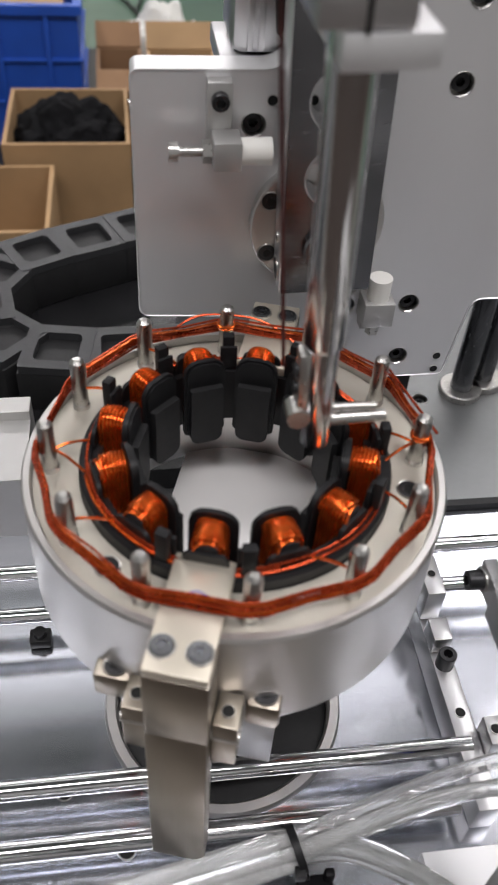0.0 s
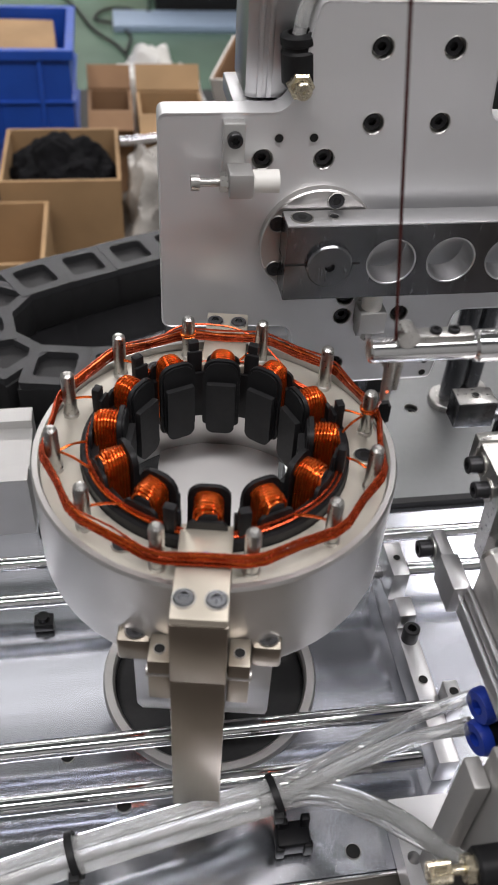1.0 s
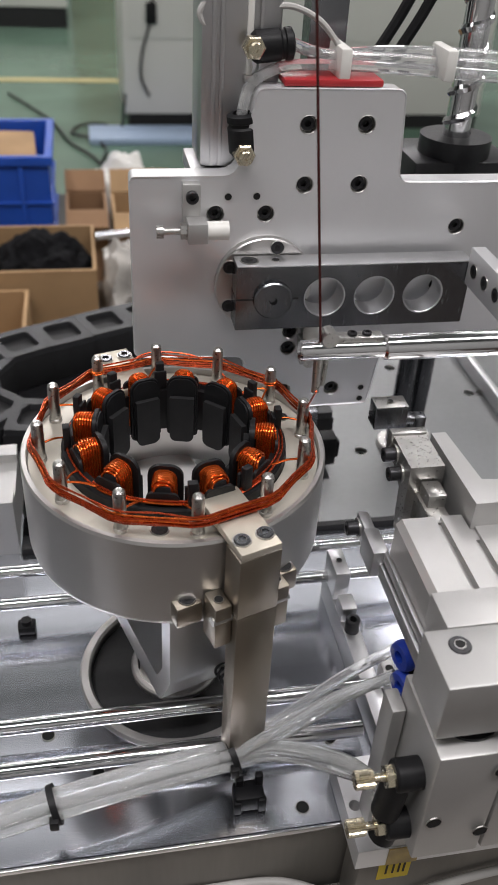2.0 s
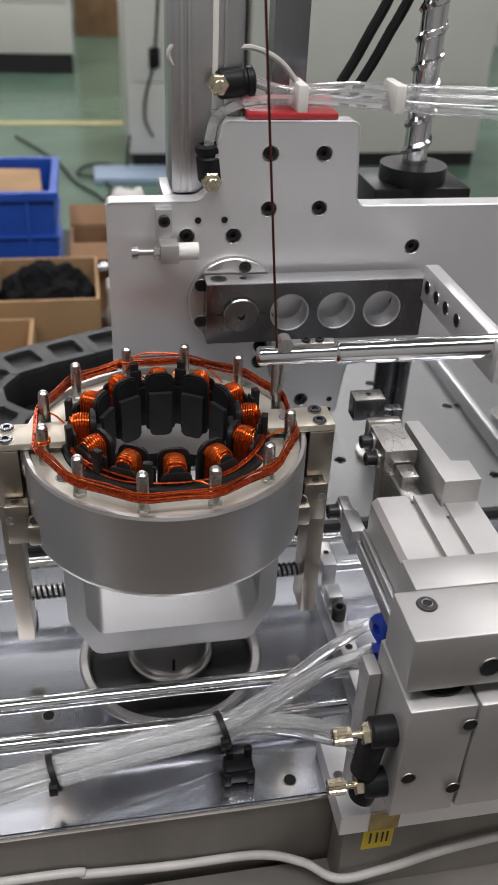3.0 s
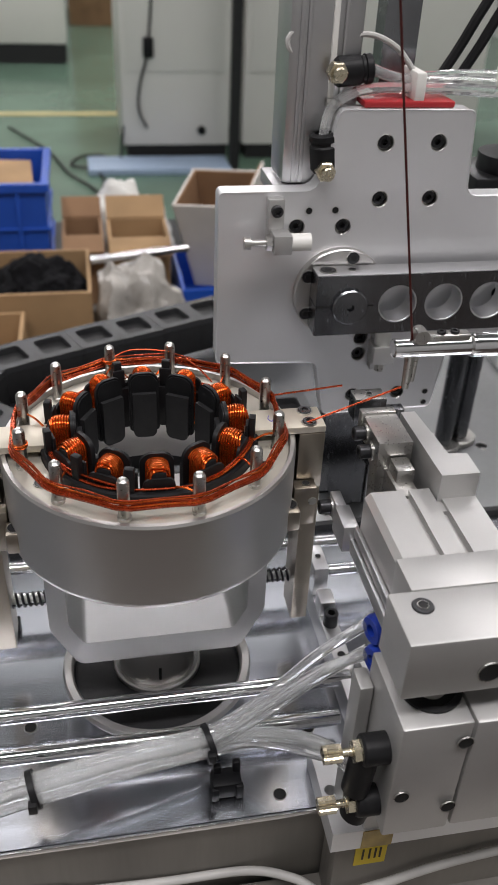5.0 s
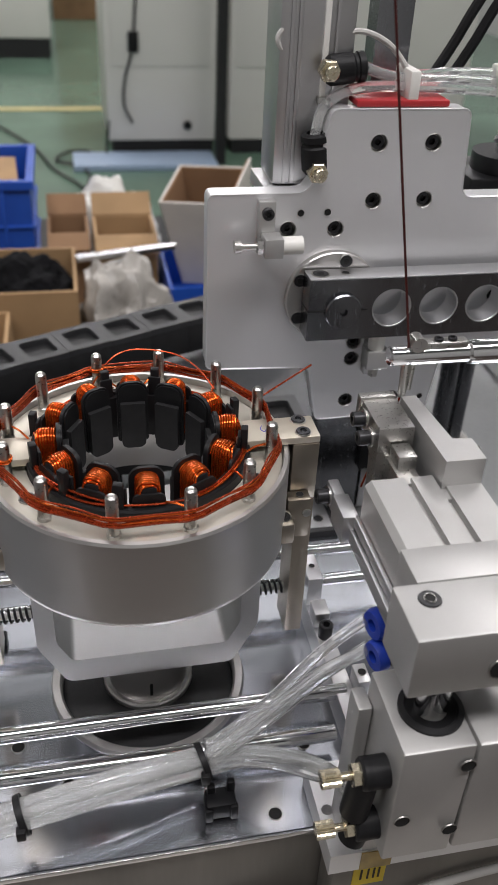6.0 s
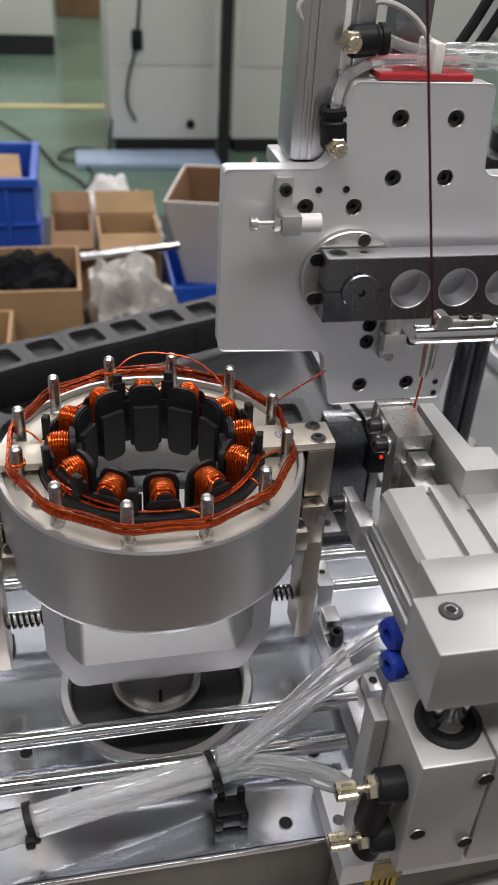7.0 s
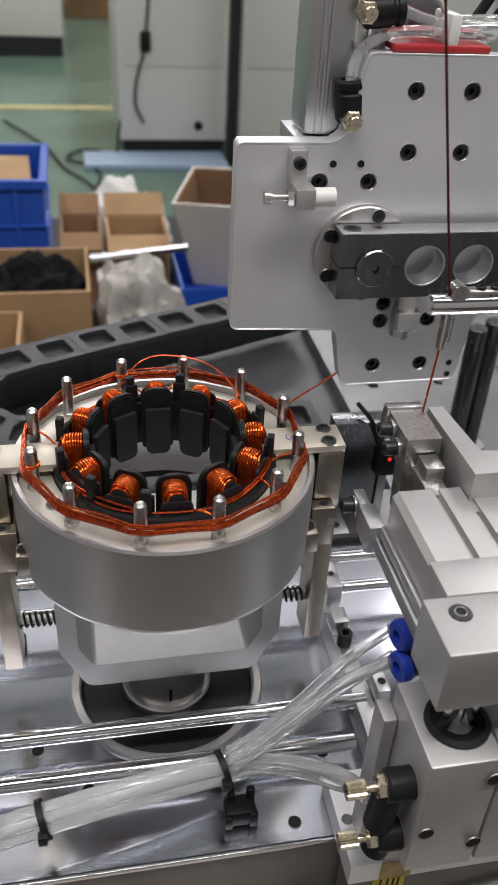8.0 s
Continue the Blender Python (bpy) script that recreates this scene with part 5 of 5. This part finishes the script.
def motions():
    # fixture, stator and wound wire turn together
    spin = [(0, -17.7), (0.5, -17.7), (0.6, -15.2), (0.7, -12.0), (0.8, -10.4), (1.0, -10.1), (1.7, -10.1), (1.95, 10.0), (2.25, 50.0), (2.5, 80.0), (2.65, 90.0), (3.0, 90.3), (8.0, 90.3)]
    for ob in (fixture, stator, bundle):
        walk(ob, [(t, pose(0, 0, 0, 0, 0, a)) for t, a in spin])
    hx = [(0, 0.0433, 0.2127), (0.5, 0.0433, 0.2127), (0.7, 0.0436, 0.2127), (0.85, 0.051, 0.2128), (1.0, 0.058, 0.213), (1.25, 0.0635, 0.2145), (1.5, 0.0673, 0.2165), (1.7, 0.0665, 0.2165), (2.3, 0.052, 0.211),
          (2.8, 0.0478, 0.208), (3.0, 0.0499, 0.208), (3.5, 0.0719, 0.208), (4.0, 0.0964, 0.208), (4.5, 0.118, 0.208), (4.7, 0.1188, 0.208), (6.0, 0.1188, 0.2082), (6.5, 0.1188, 0.2145), (7.0, 0.1188, 0.2224),
          (7.5, 0.1188, 0.2298), (8.0, 0.1188, 0.2382)]
    walk(head, [(t, pose(x, 0.1, z)) for t, x, z in hx])
    walk(arm, [(0, pose(0, 0, 0, 0, -92, 0)), (0.1, pose(0, 0, 0, 0, -91, 0)), (0.2, pose(0, 0, 0, 0, -55, 0)), (0.3, pose(0, 0, 0, 0, -16, 0)), (0.4, pose(0, 0, 0)), (8.0, pose(0, 0, 0))])
    walk(carriage, [(t, pose(x, 0, 0)) for t, x, z in hx])
    # feed wire: follows the nozzle
    rows = [(0, pose(0.010, -0.012, 0.232, 0, -5, 0)), (0.1, pose(0.010, -0.012, 0.232, 0, -5, 0)), (0.2, pose(0.024, -0.012, 0.233, 0, -5, 0)), (0.3, pose(0.037, -0.012, 0.233, 0, -7, 0))]
    rows += [(t, pose(x + 0.0005, 0.1 + YT, z + 0.0255, 0, a, 0)) for (t, x, z), a in zip([(0.4, 0.0433, 0.2127)] + hx[1:], (-7.5, -7.5, -7.5, -7.5, -7.6, -7.6, -7.6, -7, -6, -5, -5, -7.3, -9, -10.5, -10.5, -10.8, -11, -11.2, -11.5, -11.7))]
    walk(feed, rows)
    # the wire is paid out of the tube, tightens between pin and nozzle, and is cut
    swing = {0: -92, 0.1: -91, 0.2: -55, 0.3: -16}
    inside = [(t, pose(0.0433, 0.1, 0.2127) @ pose(0, 0, 0, 0, a, 0) @ pose(0.07, YT, 0.022)) for t, a in swing.items()]
    inside += [(t, pose(x, 0.1, z) @ pose(0.07, YT, 0.022)) for t, x, z in [(0.4, 0.0433, 0.2127)] + hx[1:12]]
    pin = Vector((0.0620, 0.0165, 0.1905))
    noz = lambda x, z: Vector((x + 0.0005, 0.1 + YT, z + 0.002))
    back = lambda x, z: aim(noz(x, z), 2 * noz(x, z) - pin)
    drop_ = lambda x, z: aim(noz(x, z), 2 * noz(x, z) - Vector((0.1135, -0.020, 0.195)))
    walk(pay, inside + [(3.75, back(0.084, 0.208)), (4.0, back(0.0964, 0.208)), (4.25, back(0.107, 0.208)), (4.5, back(0.118, 0.208)), (4.7, back(0.1188, 0.208)), (5.2, aim(noz(0.1188, 0.208), noz(0.1188, 0.208) + Vector((0.6, 0, 0.5)))),
                        (5.8, aim(noz(0.1188, 0.208), noz(0.1188, 0.208) + Vector((0.3, 0, 1)))), (6.5, drop_(0.1188, 0.2145)), (7.0, drop_(0.1188, 0.2224)), (7.5, drop_(0.1188, 0.2298)), (8.0, drop_(0.1188, 0.2382))])
    laid = lambda a: aim((0.0664 * math.cos(radians(a)), 0.0664 * math.sin(radians(a)), 0.193), (0.0664 * math.cos(radians(a + 30)), 0.0664 * math.sin(radians(a + 30)), 0.192))
    walk(tail, [(0, laid(-2.7)), (0.5, laid(-2.7)), (0.8, aim((0.0625, 0.003, 0.1905), noz(0.052, 0.213))), (1.0, aim((0.0625, 0.0045, 0.1905), noz(0.058, 0.213))), (1.5, aim((0.0625, 0.0045, 0.1905), noz(0.0673, 0.2165))), (1.7, aim((0.0625, 0.0045, 0.1905), noz(0.0665, 0.2165))),
                (2.2, aim((0.0625, 0.010, 0.1905), noz(0.055, 0.211))), (2.8, aim(pin, noz(0.0478, 0.208))), (3.0, aim(pin, noz(0.0499, 0.208))), (3.5, aim(pin, noz(0.0719, 0.208))), (4.0, aim(pin, noz(0.0964, 0.208))), (4.5, aim(pin, noz(0.118, 0.208))), (4.7, aim(pin, noz(0.1188, 0.208))),
                (5.3, aim(pin, (0.12, 0.03, 0.20))), (5.8, aim((0.060, 0.020, 0.192), (0.096, 0.040, 0.2005))), (8.0, aim((0.060, 0.020, 0.192), (0.096, 0.040, 0.2005)))])
    walk(loose, [(0, pose(-0.02, 0.06, 0.187)), (4.7, pose(-0.02, 0.06, 0.187)), (5.8, pose(-0.012, 0.052, 0.198, 0, 0, -10)), (8.0, pose(-0.012, 0.052, 0.198, 0, 0, -10))])
    walk(branch, [(t, pose(0.019 + 0.0085 * k, -0.080, 0.053 + 0.0095 * k, 0, -8 * k, 0)) for t, k in ((0, 0), (4.7, 0), (5.0, 0.3), (5.4, 0.82), (5.7, 1), (8.0, 1))])
    # the cutter draws back as the gripper rises
    walk(cutter, [(t, pose(0.0115 * k, 0, 0)) for t, k in ((0, 0), (4.7, 0), (5.0, 0.4), (5.4, 0.9), (5.7, 1), (8.0, 1))])
    walk(grip, [(0, pose(0, 0, 0)), (4.7, pose(0, 0, 0)), (5.0, pose(0, 0, 0.006)), (5.4, pose(0, 0, 0.016)), (5.7, pose(0, 0, 0.0196)), (8.0, pose(0, 0, 0.0196))])


motions()
